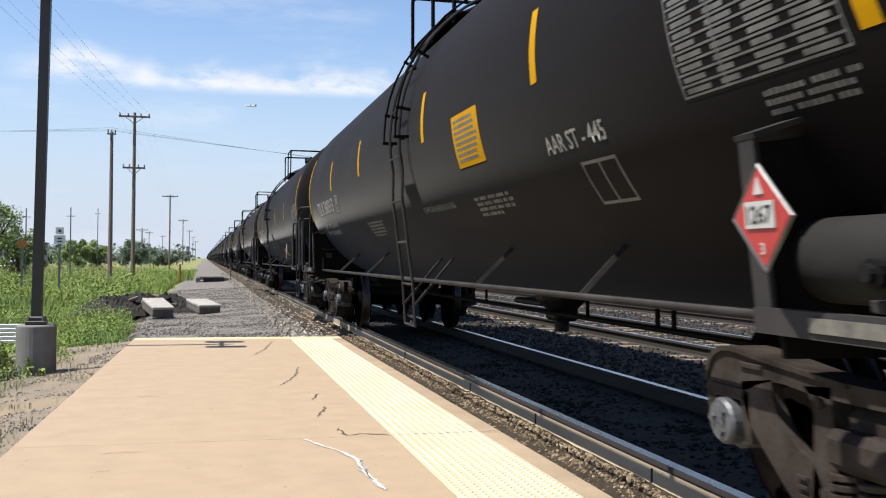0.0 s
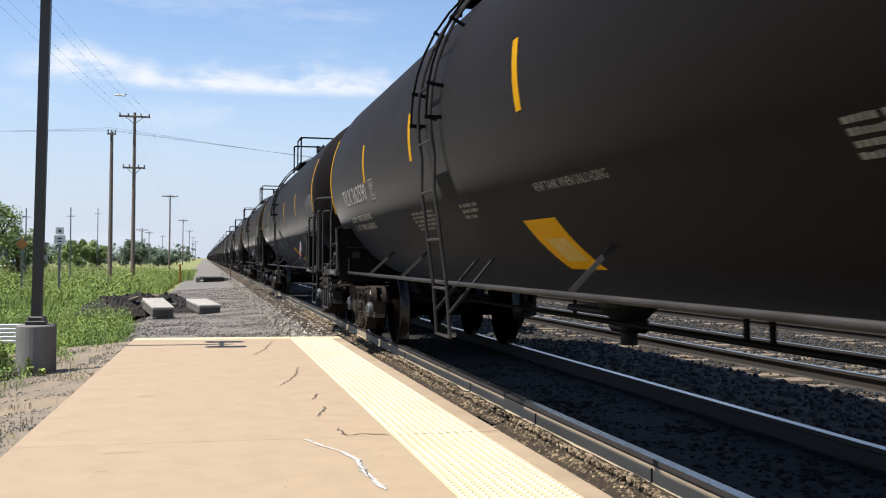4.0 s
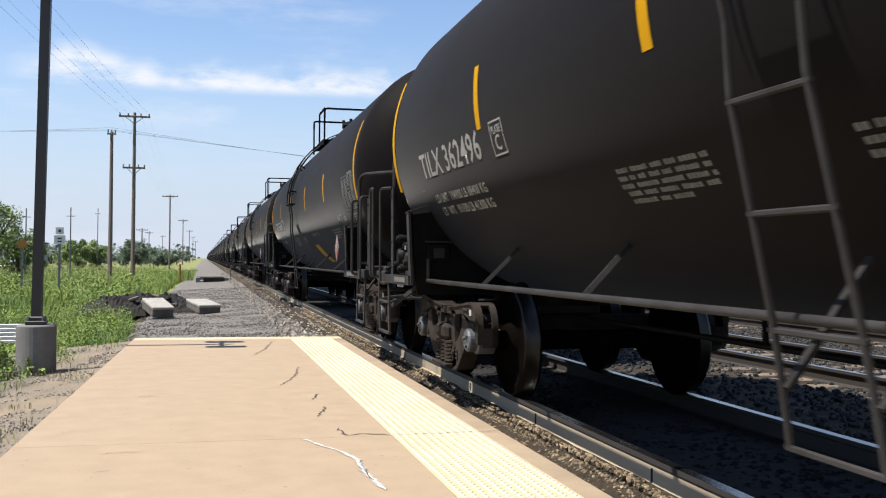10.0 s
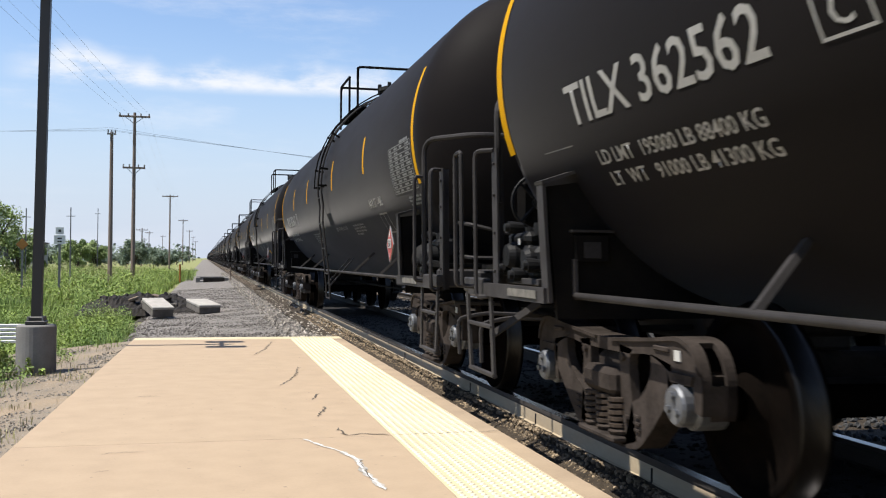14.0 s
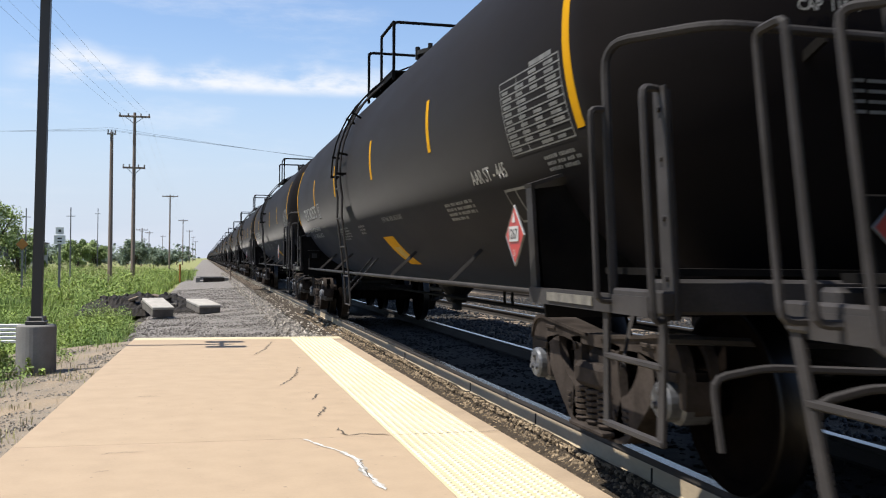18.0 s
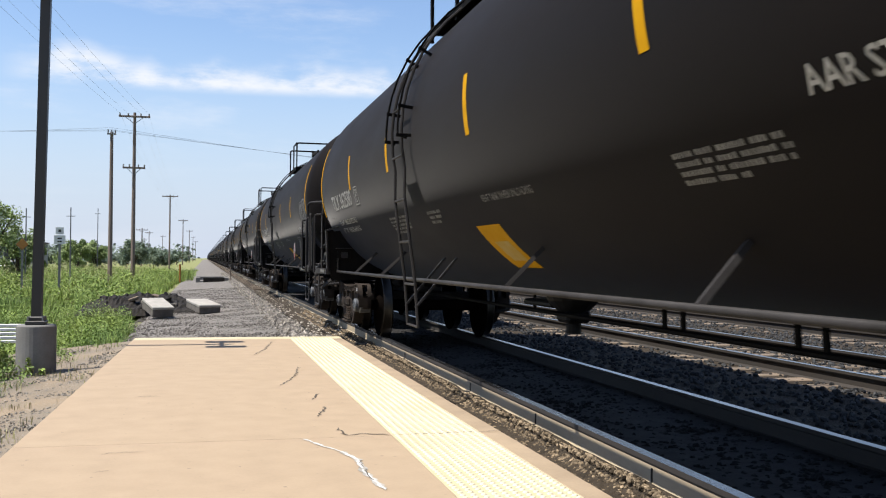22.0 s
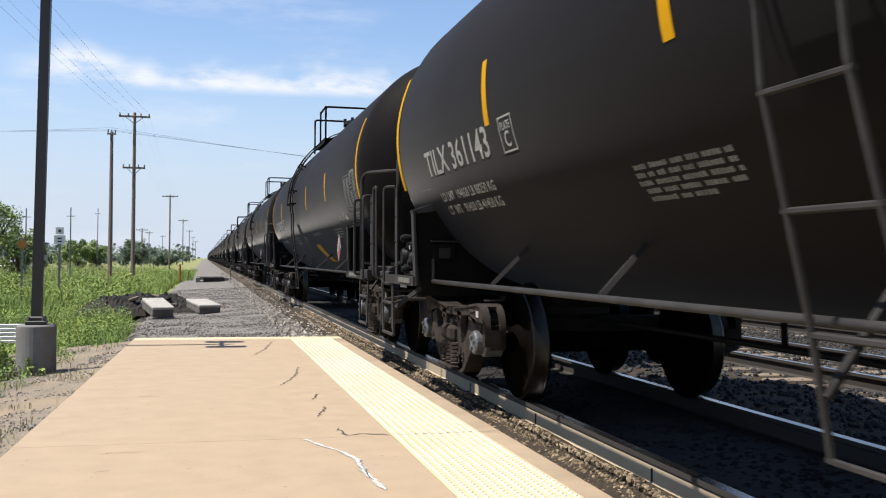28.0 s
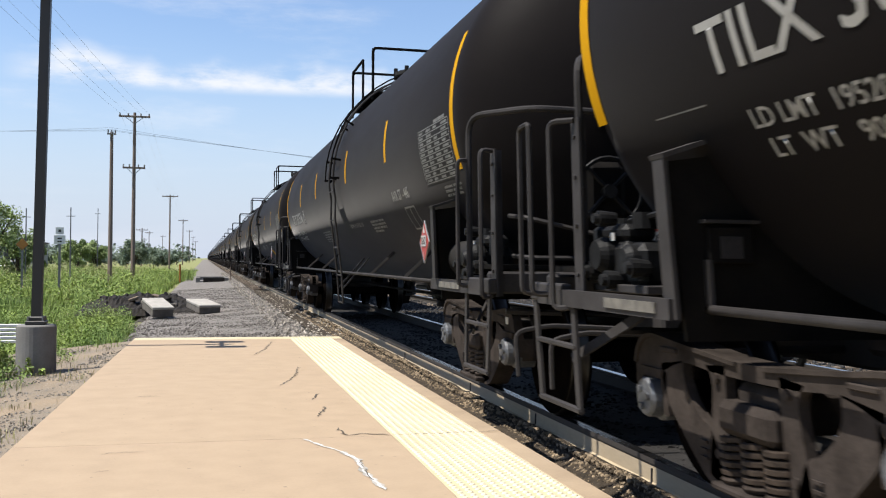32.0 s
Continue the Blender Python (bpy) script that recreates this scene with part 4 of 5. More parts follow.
    if full:
        bm = dashes(bmesh.new(), 2.75 + sh, 1.75 + sh, -33, -25, 5, rng)
        part("stencil_block", bm, M["faint"], car)["kind"] = "stuff"
        if not R:
            bm = dashes(bmesh.new(), 0.86, 0.28, -31, -25.5, 3, rng)
            part("stencil_block", bm, M["faint"], car)["kind"] = "stuff"
    # data panel
    bm = bmesh.new()
    t0, t1, s0, s1 = -17.3, -0.5, -6.38, -7.47
    for i in range(11):
        th = t0 + (t1 - t0) * i / 10
        patch(bm, s0, s1, th, th + 0.35, TR + 0.002, 1)
        if i < 10:
            for c in range(4):
                if rng.random() < 0.85:
                    a = s0 - 0.04 - c * 0.27
                    patch(bm, a, a - rng.uniform(0.12, 0.2), th + 0.6, th + 1.35, TR + 0.002, 1)
    for s in (s0, s0 - 0.34, s1):
        patch(bm, s, s - 0.012, t0, t1, TR + 0.0024, 3)
    patch(bm, -6.98, -7.36, 0, 1.1, TR + 0.002, 1)
    dashes(bm, -6.9, -7.5, -23, -19, 3, rng)
    part("data_panel", bm, M["faint"], car, "white ruled test data panel")["kind"] = "stuff"
    bm = bmesh.new()
    b0, bt = (-5.05, 2) if R else (-5.90, 0)
    for a in (b0, b0 - 0.22, b0 - 0.44):
        patch(bm, a, a - 0.018, -34 + bt, -24.5 + bt, TR + 0.002, 3)
    for th in (-34 + bt, -25.2 + bt):
        patch(bm, b0, b0 - 0.455, th, th + 0.7, TR + 0.0024, 1)
    part("stencil_frame", bm, M["faint"], car, "empty stencilled frame")
    # the box beside the number
    bm = bmesh.new()
    for a in (4.45, 4.18):
        patch(bm, a, a - 0.014, -16, -7.4, TR + 0.002, 3)
    for th in (-16, -7.8):
        patch(bm, 4.45, 4.168, th, th + 0.45, TR + 0.0024, 1)
    part("plate_frame", bm, M["white"], car)
    decal("plate_lettering", letters("C", 4.37, -14.8, 0.11, 0.10), M["white"], car)
    decal("plate_word", letters("PLATE", 4.41, -10.6, 0.20, 0.05), M["white"], car)
    # faint seam line above the bolster
    bm = patch(bmesh.new(), 7.2, 6.75, -19, -18.75, n=1)
    part("rivet_line", bm, M["faint"], car)
    # leading head: capacity stencil and a second placard on the end
    if full:
        for text, x, z, w, h in (("CAP  30410", -0.43, 2.44, 0.30, 0.055), ("CAP  11511", -0.43, 2.34, 0.30, 0.055)):
            me = flat_letters(text, w, h)
            for v in me.vertices:
                X, Z = x - v.co.y, z + v.co.z
                v.co = Vector((X, -(HALF + 0.746 * math.sqrt(max(0.0, 1 - (X * X + (Z - TZ) ** 2) / TR ** 2))) - 0.004, Z))
            decal("head_lettering", me, M["white"], car)["kind"] = "stuff"
        bm = bmesh.new()
        for i in range(4):
            for j in range(3):
                box(bm, (-0.34 + j * 0.13, -(HALF + 0.735), 1.98 - i * 0.05), (0.11, 0.004, 0.016))
        part("head_stencil", bm, M["faint"], car)["kind"] = "stuff"
        p = placard(car, 0, 0, 0)
        p.matrix_basis = pose(-0.25, -8.56, 1.28, 0, 0, 90)
        bm = bmesh.new()
        box(bm, (-0.25, -8.53, 1.18), (0.44, 0.03, 0.5), bevel=0.01)
        part("placard_holder", bm, M["black"], car)
    return car


NUMBERS = ["360313", "362673", "362590", "362703", "362647", "362496", "362696", "362562", "362611", "362549", "362575", "362503", "362580", "362638", "362655", "361143", "362597", "362519", "362534", "362620", "362571"]
LOADS = {1: ("194700 LB 88300 KG", "91300 LB 41400 KG"), 6: ("194900 LB 88400 KG", "91100 LB 41300 KG"), 7: ("195000 LB 88400 KG", "91000 LB 41300 KG"), 12: ("194600 LB 88250 KG", "91400 LB 41450 KG"),
         13: ("194500 LB 88200 KG", "91500 LB 41500 KG"), 16: ("195100 LB 88450 KG", "90900 LB 41250 KG"), 17: ("195200 LB 88550 KG", "90800 LB 41200 KG")}
REVERSED = {0, 4, 8, 14, 18}
WHEELSET, CAPS = wheelset_mesh(), (cap_mesh(-1), cap_mesh(1))
NEAR, CARS = 21, 56
MODEL = {"a": tank_car("a"), "r": tank_car("r")}
FAR = tank_car("a", full=False)
TRAIN = []
LOAD_MESH = {k: (letters("LD LMT  " + a, 6.49, -24, 1.56, 0.075), letters("LT  WT   " + b, 6.45, -28.5, 1.52, 0.075)) for k, (a, b) in LOADS.items()}
used = set()
for k in range(CARS):
    key = ("r" if k in REVERSED else "a") if k < NEAR else "far"
    base = MODEL[key] if k < NEAR else FAR
    TRAIN.append((k, base if key not in used else copy_thing(base, pose(XC, 0, 0))))
    used.add(key)
for k, car in TRAIN[:NEAR]:
    decal("car_number", letters("TILX " + NUMBERS[k], 6.66, -15.5, 1.92, 0.205), M["white"], car, "white stencilled car number")["kind"] = "stuff"
    load, tare = LOAD_MESH[k if k in LOADS else (1, 6, 17, 12)[k % 4]]
    decal("load_lettering", load, M["white"], car)["kind"] = "stuff"
    decal("tare_lettering", tare, M["white"], car)["kind"] = "stuff"
# some of the turned cars carry no sticker
for k in (4, 8, 14, 18):
    for ob in [c for c in TRAIN[k][1].children if c.name.startswith("warning_sticker")]:
        for sub in list(ob.children):
            bpy.data.objects.remove(sub)
        bpy.data.objects.remove(ob)

# ---- ground and tracks ----
PZ = -0.176
SLIM = 0.905          # sets the width of the tactile strip to 0.61 m


def sheet(name, xs, ys, zfun, material, label, jitter=0.0):
    verts = [(x, y, zfun(x, y)) for y in ys for x in xs]
    n = len(xs)
    faces = [(j * n + i, j * n + i + 1, (j + 1) * n + i + 1, (j + 1) * n + i) for j in range(len(ys) - 1) for i in range(n - 1)]
    return tagged(soup(name, verts, faces, material, smooth=True), label, name.split("_")[0], kind="structure")


def steps(a, b, n):
    return [a + (b - a) * i / n for i in range(n + 1)]


def ground_z(x, y):
    d = 0.0
    if x < -1.7:
        d = -0.13 * min(1, (-1.7 - x) / 1.5)
    if x > 12:
        d = -0.05 * min(1, (x - 12) / 4)
    return -0.62 + d + 0.06 * noise.noise(Vector((x * 0.25, y * 0.25, 0)))


GX = sorted(set([-2500, -1200, -600, -300, -150, -80, -40] + [round(-24 + i * 0.8, 2) for i in range(70)] + [40, 60, 100, 200, 400, 900, 2500]))
GY = sorted(set([-200, -60, -20] + [-8 + i * 1.2 for i in range(80)] + [100, 130, 180, 260, 400, 700, 1200, 2200, 4500]))
sheet("ground", GX, GY, ground_z, M["soil"], "green meadow ground reaching the horizon")


def bed_z(x, y):
    """The shoulder of the ballast falls away at both sides."""
    z = -0.155
    if 2.36 < x < 2.5:
        z += 0.026
    if x < 2.36:
        z -= min(0.05, (2.36 - x) * 0.5)
    if x < 1.9:
        z -= (1.9 - x) * 0.05
    if x < -1.2:
        z -= (-1.2 - x) * 0.2
    if x > 14.5:
        z -= (x - 14.5) * 0.4
    return z + 0.018 * noise.noise(Vector((x * 2.0, y * 2.0, 3)))


sheet("ballast", [1.9, 2.1, 2.2, 2.33, 2.42, 2.47, 2.55] + steps(2.8, 15.6, 42), [-30] + steps(-6, 40, 150) + [50, 70, 100, 150, 250, 420, 900], lambda x, y: bed_z(x, y) - 0.01, M["ballast_bed"], "brown and grey stone ballast under the tracks")
sheet("path", steps(-1.7, 2.1, 16), steps(14.4, 58, 96) + [70, 90, 130, 200, 300, 500, 900], lambda x, y: (bed_z(x, y) - 0.06 - (0.14 if x < -1.5 else 0)) + 0.03 * noise.noise(Vector((x, y, 9))), M["path"], "grey gravel path beyond the platform end")
sheet("verge", steps(-3.4, -0.95, 12), steps(-4, 17.5, 60), lambda x, y: -0.30 - 0.07 * (-0.95 - x) ** 1.0 * 1.3 + 0.03 * noise.noise(Vector((x * 1.5, y * 1.5, 4))), M["verge"], "dry gravel verge beside the platform")

RAIL = [(-0.0365, 0.0), (0.0365, 0.0), (0.0365, -0.03), (0.010, -0.045), (0.009, -0.135), (0.070, -0.155), (0.070, -0.168), (-0.070, -0.168), (-0.070, -0.155), (-0.009, -0.135), (-0.010, -0.045), (-0.0365, -0.03)]


def rail(x, label, side, web):
    """web: half of the thickness below the head, dust included."""
    bm = bmesh.new()
    prof = [(math.copysign(web, a) if abs(a) < 0.012 else a, b) for a, b in RAIL]
    ring = [[bm.verts.new((x + a, y, b)) for a, b in prof] for y in (-30, 950)]
    n = len(prof)
    for i in range(n):
        f = bm.faces.new((ring[0][i], ring[1][i], ring[1][(i + 1) % n], ring[0][(i + 1) % n]))
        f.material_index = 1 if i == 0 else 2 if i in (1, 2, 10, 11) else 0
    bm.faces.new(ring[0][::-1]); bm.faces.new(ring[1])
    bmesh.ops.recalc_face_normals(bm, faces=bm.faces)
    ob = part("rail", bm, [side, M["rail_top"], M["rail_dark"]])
    return tagged(ob, label, "rail", "rails", "structure")


TRACKS = (XC, XC + 4.02, XC + 8.2)
for c in TRACKS:
    for s in (-1, 1):
        # only the near rail gets the lit tan; the others' shade is in their colour
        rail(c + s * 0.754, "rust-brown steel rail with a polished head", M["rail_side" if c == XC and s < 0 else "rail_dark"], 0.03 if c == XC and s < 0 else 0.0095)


def sleeper_mesh():
    bm = bmesh.new()
    box(bm, (0, 0, 0), (2.6, 0.23, 0.17), bevel=0.012)
    return mesh_of("sleeper", bm, M["sleeper"])


SLEEPER = sleeper_mesh()
rng = random.Random(11)
for c in TRACKS:
    tr = thing("sleeper_row", "weathered brown timber sleepers half sunk in ballast", "sleepers", "", pose(c, 0, 0))
    tr["kind"] = "structure"
    for i in range(80):
        o = new("sleeper", SLEEPER)
        o.parent = tr
        o.matrix_basis = pose(rng.uniform(-0.04, 0.04), -1 + i * 0.53, -0.243 + rng.uniform(-0.012, 0.012) - (0.12 if c == XC else 0), 0, 0, rng.uniform(-1.2, 1.2))
    vs, fs = [], []
    for i in range(80, 420):
        y = -1 + i * 0.53
        b = len(vs)
        vs += [(x, y + a, -0.243 + z) for x in (-1.3, 1.3) for a in (-0.115, 0.115) for z in (-0.08, 0.085)]
        fs += [(b, b + 1, b + 3, b + 2), (b + 4, b + 6, b + 7, b + 5), (b + 1, b + 5, b + 7, b + 3), (b, b + 4, b + 5, b + 1), (b + 2, b + 3, b + 7, b + 6)]
    far = soup("far_sleepers", vs, fs, M["sleeper"], tr)
    far["kind"] = "stuff"


def rail_anchor(x, y):
    t = thing("rail_anchor", "dark steel clip gripping the foot of the rail", "rail anchor", "rail anchors", pose(x, y, 0))
    bm = bmesh.new()
    box(bm, (-0.028, 0, -0.112), (0.022, 0.012, 0.11), bevel=0.003)
    part("clip", bm, M["rail_dark"], t)
    bm = bmesh.new()
    box(bm, (-0.055, 0, -0.148), (0.075, 0.034, 0.022), bevel=0.004)
    part("foot", bm, M["rail_dark"], t)


for y in (5.16, 7.18, 9.09, 12.25):
    rail_anchor(XC - 0.754, y)

# ---- loose stones ----
ROCKS = []
for q in range(5):
    g = random.Random(40 + q)
    bm = bmesh.new()
    bmesh.ops.create_icosphere(bm, subdivisions=1, radius=0.5)
    for v in bm.verts:
        v.co *= g.uniform(0.7, 1.15)
        v.co.z *= 0.75
    bm.verts.ensure_lookup_table()
    ROCKS.append((np.array([tuple(v.co) for v in bm.verts]), [tuple(v.index for v in f.verts) for f in bm.faces]))
    bm.free()


def scatter(name, label, n, xr, yr, zfun, size, material, seed, keep=None, category="stones"):
    g = random.Random(seed)
    vs, fs, b = [], [], 0
    for _ in range(n):
        x = g.uniform(*xr)
        y = yr[0] + (yr[1] - yr[0]) * g.random() ** 1.5
        if keep and not keep(x, y):
            continue
        v, f = g.choice(ROCKS)
        k = g.uniform(*size)
        m = np.array(Euler((g.uniform(0, 6), g.uniform(0, 6), g.uniform(0, 6))).to_matrix())
        vs.append((v @ m.T) * k + np.array((x, y, zfun(x, y) + k * 0.12)))
        fs += [tuple(i + b for i in t) for t in f]
        b += len(v)
    me_v = np.concatenate(vs)
    ob = soup(name, me_v, fs, material)
    return tagged(ob, label, category, "", "stuff")


clear = lambda x, y: all(abs(abs(x - c) - 0.754) > 0.085 for c in TRACKS)
scatter("ballast_stones", "loose ballast stones between platform and rail", 15000, (2.19, 2.47), (1.5, 24), lambda x, y: bed_z(x, y) - 0.014, (0.009, 0.04), M["stone"], 1, clear)
scatter("ballast_stones", "shade-dark ballast stones between the rails", 9000, (2.62, 4.0), (1.5, 22), lambda x, y: bed_z(x, y) - 0.01, (0.03, 0.075), M["oily"], 2, clear)
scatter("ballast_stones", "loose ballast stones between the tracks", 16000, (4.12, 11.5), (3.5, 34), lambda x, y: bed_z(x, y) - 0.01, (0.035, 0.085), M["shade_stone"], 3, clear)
# added sheet that paints the train's shade onto the bed between the rails
sheet("oily_strip", steps(2.62, 3.99, 6), [-30] + steps(-6, 40, 60) + [80, 160, 400, 900], lambda x, y: bed_z(x, y) + 0.012, M["oily"], "added strip of ballast, coloured dark for the shade between the rails")
scatter("path_stones", "loose grey stones on the gravel path", 20000, (-1.7, 2.4), (16.5, 48), lambda x, y: bed_z(x, y) - 0.062, (0.014, 0.05), M["path_stone"], 4)
scatter("pale_stones", "pale limestone pieces beside the rail", 2800, (1.35, 2.46), (17, 95), lambda x, y: bed_z(x, y) - 0.028, (0.025, 0.075), M["pale_stone"], 6)
scatter("verge_stones", "loose grey stones on the dry verge", 12000, (-3.2, -1.1), (5, 17), lambda x, y: -0.30 - 0.09 * (-0.95 - x) - 0.004, (0.01, 0.034), M["verge_stone"], 5, lambda x, y: noise.noise(Vector((x * 1.4, y * 0.9, 1))) > -0.12)

# ---- platform ----


def platform():
    pf = thing("platform", "low tan concrete station platform with cracks", "platform", "", Matrix.Translation((0, 0, 0.106)) @ Matrix.Scale(SLIM, 4))
    pf["kind"] = "structure"
    L0, L1 = -1.33, -1.065
    ys = [-6, -1.6, 2.75, 7.10, 11.4, 15.95]
    left = lambda y: L0 + (L1 - L0) * (y - 3) / 13.4
    for a, b in zip(ys, ys[1:]):
        bm = bmesh.new()
        g = 0.0022
        vs = [bm.verts.new(p) for p in ((left(a), a + g, PZ), (1.353, a + g, PZ), (1.353, b - g, PZ), (left(b), b - g, PZ))]
        f = bm.faces.new(vs)
        r = bmesh.ops.extrude_face_region(bm, geom=[f])
        bmesh.ops.translate(bm, vec=(0, 0, -0.4), verts=[v for v in r["geom"] if isinstance(v, bmesh.types.BMVert)])
        bmesh.ops.recalc_face_normals(bm, faces=bm.faces)
        part("slab", bm, M["concrete"], pf)
        bm = bmesh.new()
        box(bm, (2.118, (a + b) / 2, PZ - 0.2), (0.166, b - a - 0.008, 0.4), bevel=0.008)
        part("edge_beam", bm, M["kerb"], pf, "weathered concrete platform edge")
    bm = bmesh.new()
    box(bm, (0.50, 5.0, PZ - 0.24), (3.2, 22.4, 0.4))
    part("joint_bed", bm, M["joint"], pf)
    bm = bmesh.new()
    vs = [bm.verts.new(p) for p in ((left(16), 15.958, PZ), (2.20, 15.958, PZ), (2.20, 16.40, PZ), (left(16.4), 16.40, PZ))]
    f = bm.faces.new(vs)
    r = bmesh.ops.extrude_face_region(bm, geom=[f])
    bmesh.ops.translate(bm, vec=(0, 0, -0.4), verts=[v for v in r["geom"] if isinstance(v, bmesh.types.BMVert)])
    bmesh.ops.recalc_face_normals(bm, faces=bm.faces)
    part("end_band", bm, M["tactile"], pf, "cream painted band across the platform end")
    # tactile strip: mats and their domes
    for a, b in zip(ys, ys[1:]):
        n = round((b - a) / 1.2)
        for i in range(n):
            y0, y1 = a + (b - a) * i / n, a + (b - a) * (i + 1) / n
            bm = bmesh.new()
            box(bm, (1.693, (y0 + y1) / 2, PZ - 0.18), (0.674, y1 - y0 - 0.006, 0.366), bevel=0.002)
            part("tactile_mat", bm, M["tactile"], pf, "cream yellow tactile mat")
    vs, fs = [], []
    nx, pitch = 11, 0.0606
    for j in range(int(15.5 / pitch)):
        for i in range(nx):
            x, y, b = 1.693 + (i - 5) * pitch, 0.6 + j * pitch, len(vs)
            for r, h in ((0.0185, 0.0), (0.012, 0.008)):
                vs += [(x + r * math.cos(k * math.pi / 4), y + r * math.sin(k * math.pi / 4), PZ + 0.003 + h) for k in range(8)]
            fs += [(b + k, b + (k + 1) % 8, b + 8 + (k + 1) % 8, b + 8 + k) for k in range(8)] + [tuple(b + 8 + k for k in range(8))]
    ob = soup("domes", vs, fs, M["dome"], pf)
    ob["kind"] = "stuff"
    # cracks and the white filler
    g = random.Random(8)

    def crack(pts, w, material, name, z, label, jag=0.02):
        vs, fs = [], []
        pts = [Vector((x, y, 0)) for x, y in pts]
        fine = []
        for a, b in zip(pts, pts[1:]):
            n = max(2, int((b - a).length / 0.035))
            fine += [a.lerp(b, i / n) + Vector((g.uniform(-1, 1), g.uniform(-1, 1), 0)) * jag for i in range(n)]
        fine.append(pts[-1])
        for i, p in enumerate(fine):
            d = (fine[min(i + 1, len(fine) - 1)] - fine[max(i - 1, 0)]).normalized()
            s = Vector((-d.y, d.x, 0)) * w * g.uniform(0.3, 1.2) * (0.4 if i in (0, len(fine) - 1) else 1)
            vs += [p + s + Vector((0, 0, z)), p - s + Vector((0, 0, z))]
        fs = [(2 * i, 2 * i + 1, 2 * i + 3, 2 * i + 2) for i in range(len(fine) - 1)]
        ob = soup(name, vs, fs, material, pf)
        ob["label"] = label

    for pts in (CR1, CR2, CR3, CR4, CR5, CR6, *FINE):
        crack(pts, 0.004 if pts in FINE else 0.008, M["joint"], "crack", PZ + 0.004, "dark crack in the concrete")
    crack(WHITE, 0.0125, M["patch"], "crack_filler", PZ + 0.0045, "white crack filler", 0.007)
    crack(WHITE[2:], 0.027, M["slab"], "filler_smear", PZ + 0.004, "pale smear round the filler", 0.01)
    crack(WHITE[3:6], 0.004, M["joint"], "crack", PZ + 0.005, "dark crack in the concrete", 0.03)
    return pf


CR1 = [(1.11, 11.78), (0.99, 10.93), (0.91, 10.58), (0.76, 10.08)]
CR2 = [(1.06, 9.39), (0.97, 9.03)]
CR3 = [(1.03, 8.59), (0.98, 8.28), (0.92, 8.05)]
CR4 = [(0.99, 7.49), (1.02, 7.14), (1.15, 7.21), (1.34, 7.13)]
CR5 = [(1.36, 7.105), (1.7, 7.11), (1.99, 7.13), (2.17, 7.14)]
CR6 = [(1.02, 15.45), (0.86, 14.2), (0.66, 13.39)]
FINE = ([(-0.62, 9.45), (-0.5, 9.5), (-0.38, 9.47)], [(-0.66, 6.75), (-0.5, 6.8), (-0.36, 6.78)], [(-0.62, 6.2), (-0.55, 6.23)])
WHITE = [(0.71, 7.06), (0.82, 6.74), (0.91, 6.56), (0.97, 6.26), (0.96, 5.92), (0.98, 5.65), (1.0, 5.42)]
platform()

# ---- lamp post ----


def lamp_post():
    t = thing("lamp_post", "dark bronze square lamp post on a round concrete pier", "lamp post", "", pose(-2.10, 13.53, -0.491) @ Matrix.Scale(SLIM, 4))
    bm = bmesh.new()
    lathe(bm, [(0, 0.27), (0.78, 0.27), (0.80, 0.255)], "z", (0, 0, 0), 32)
    part("pier", bm, M["pier"], t, "grey round concrete pier")
    bm = bmesh.new()
    box(bm, (0, 0, 0.83), (0.27, 0.27, 0.06), bevel=0.01)
    box(bm, (0, 0, 0.89), (0.20, 0.20, 0.06), bevel=0.015)
    part("base_plate", bm, M["lamp_post"], t)
    for a in (-0.1, 0.1):
        for b in (-0.1, 0.1):
            bm = bmesh.new()
            bar(bm, (a, b, 0.80), (a, b, 0.92), 0.018, 6)
            part("anchor_bolt", bm, M["galv"], t)
    bm = bmesh.new()
    plank(bm, (0, 0, 0.86), (0.07, 0, 5.72), 0.135, 0.135)
    part("pole", bm, M["lamp_post"], t, "dark bronze square pole")
    bm = bmesh.new()
    bar(bm, (0, -0.55, 5.66), (0, 0.55, 5.66), 0.035, 8)
    part("cross_arm", bm, M["lamp_post"], t)
    for e in (-1, 1):
        bm = bmesh.new()
        box(bm, (0.02, e * 0.42, 5.73), (0.55, 0.30, 0.13), bevel=0.03)
        lp = part("luminaire", bm, M["lamp_post"], t, "dark box luminaire")
        bm = bmesh.new()
        box(bm, (0.02, e * 0.42, 5.662), (0.40, 0.22, 0.012))
        part("lens", bm, M["label"], lp)


lamp_post()

# ---- power poles and wires ----


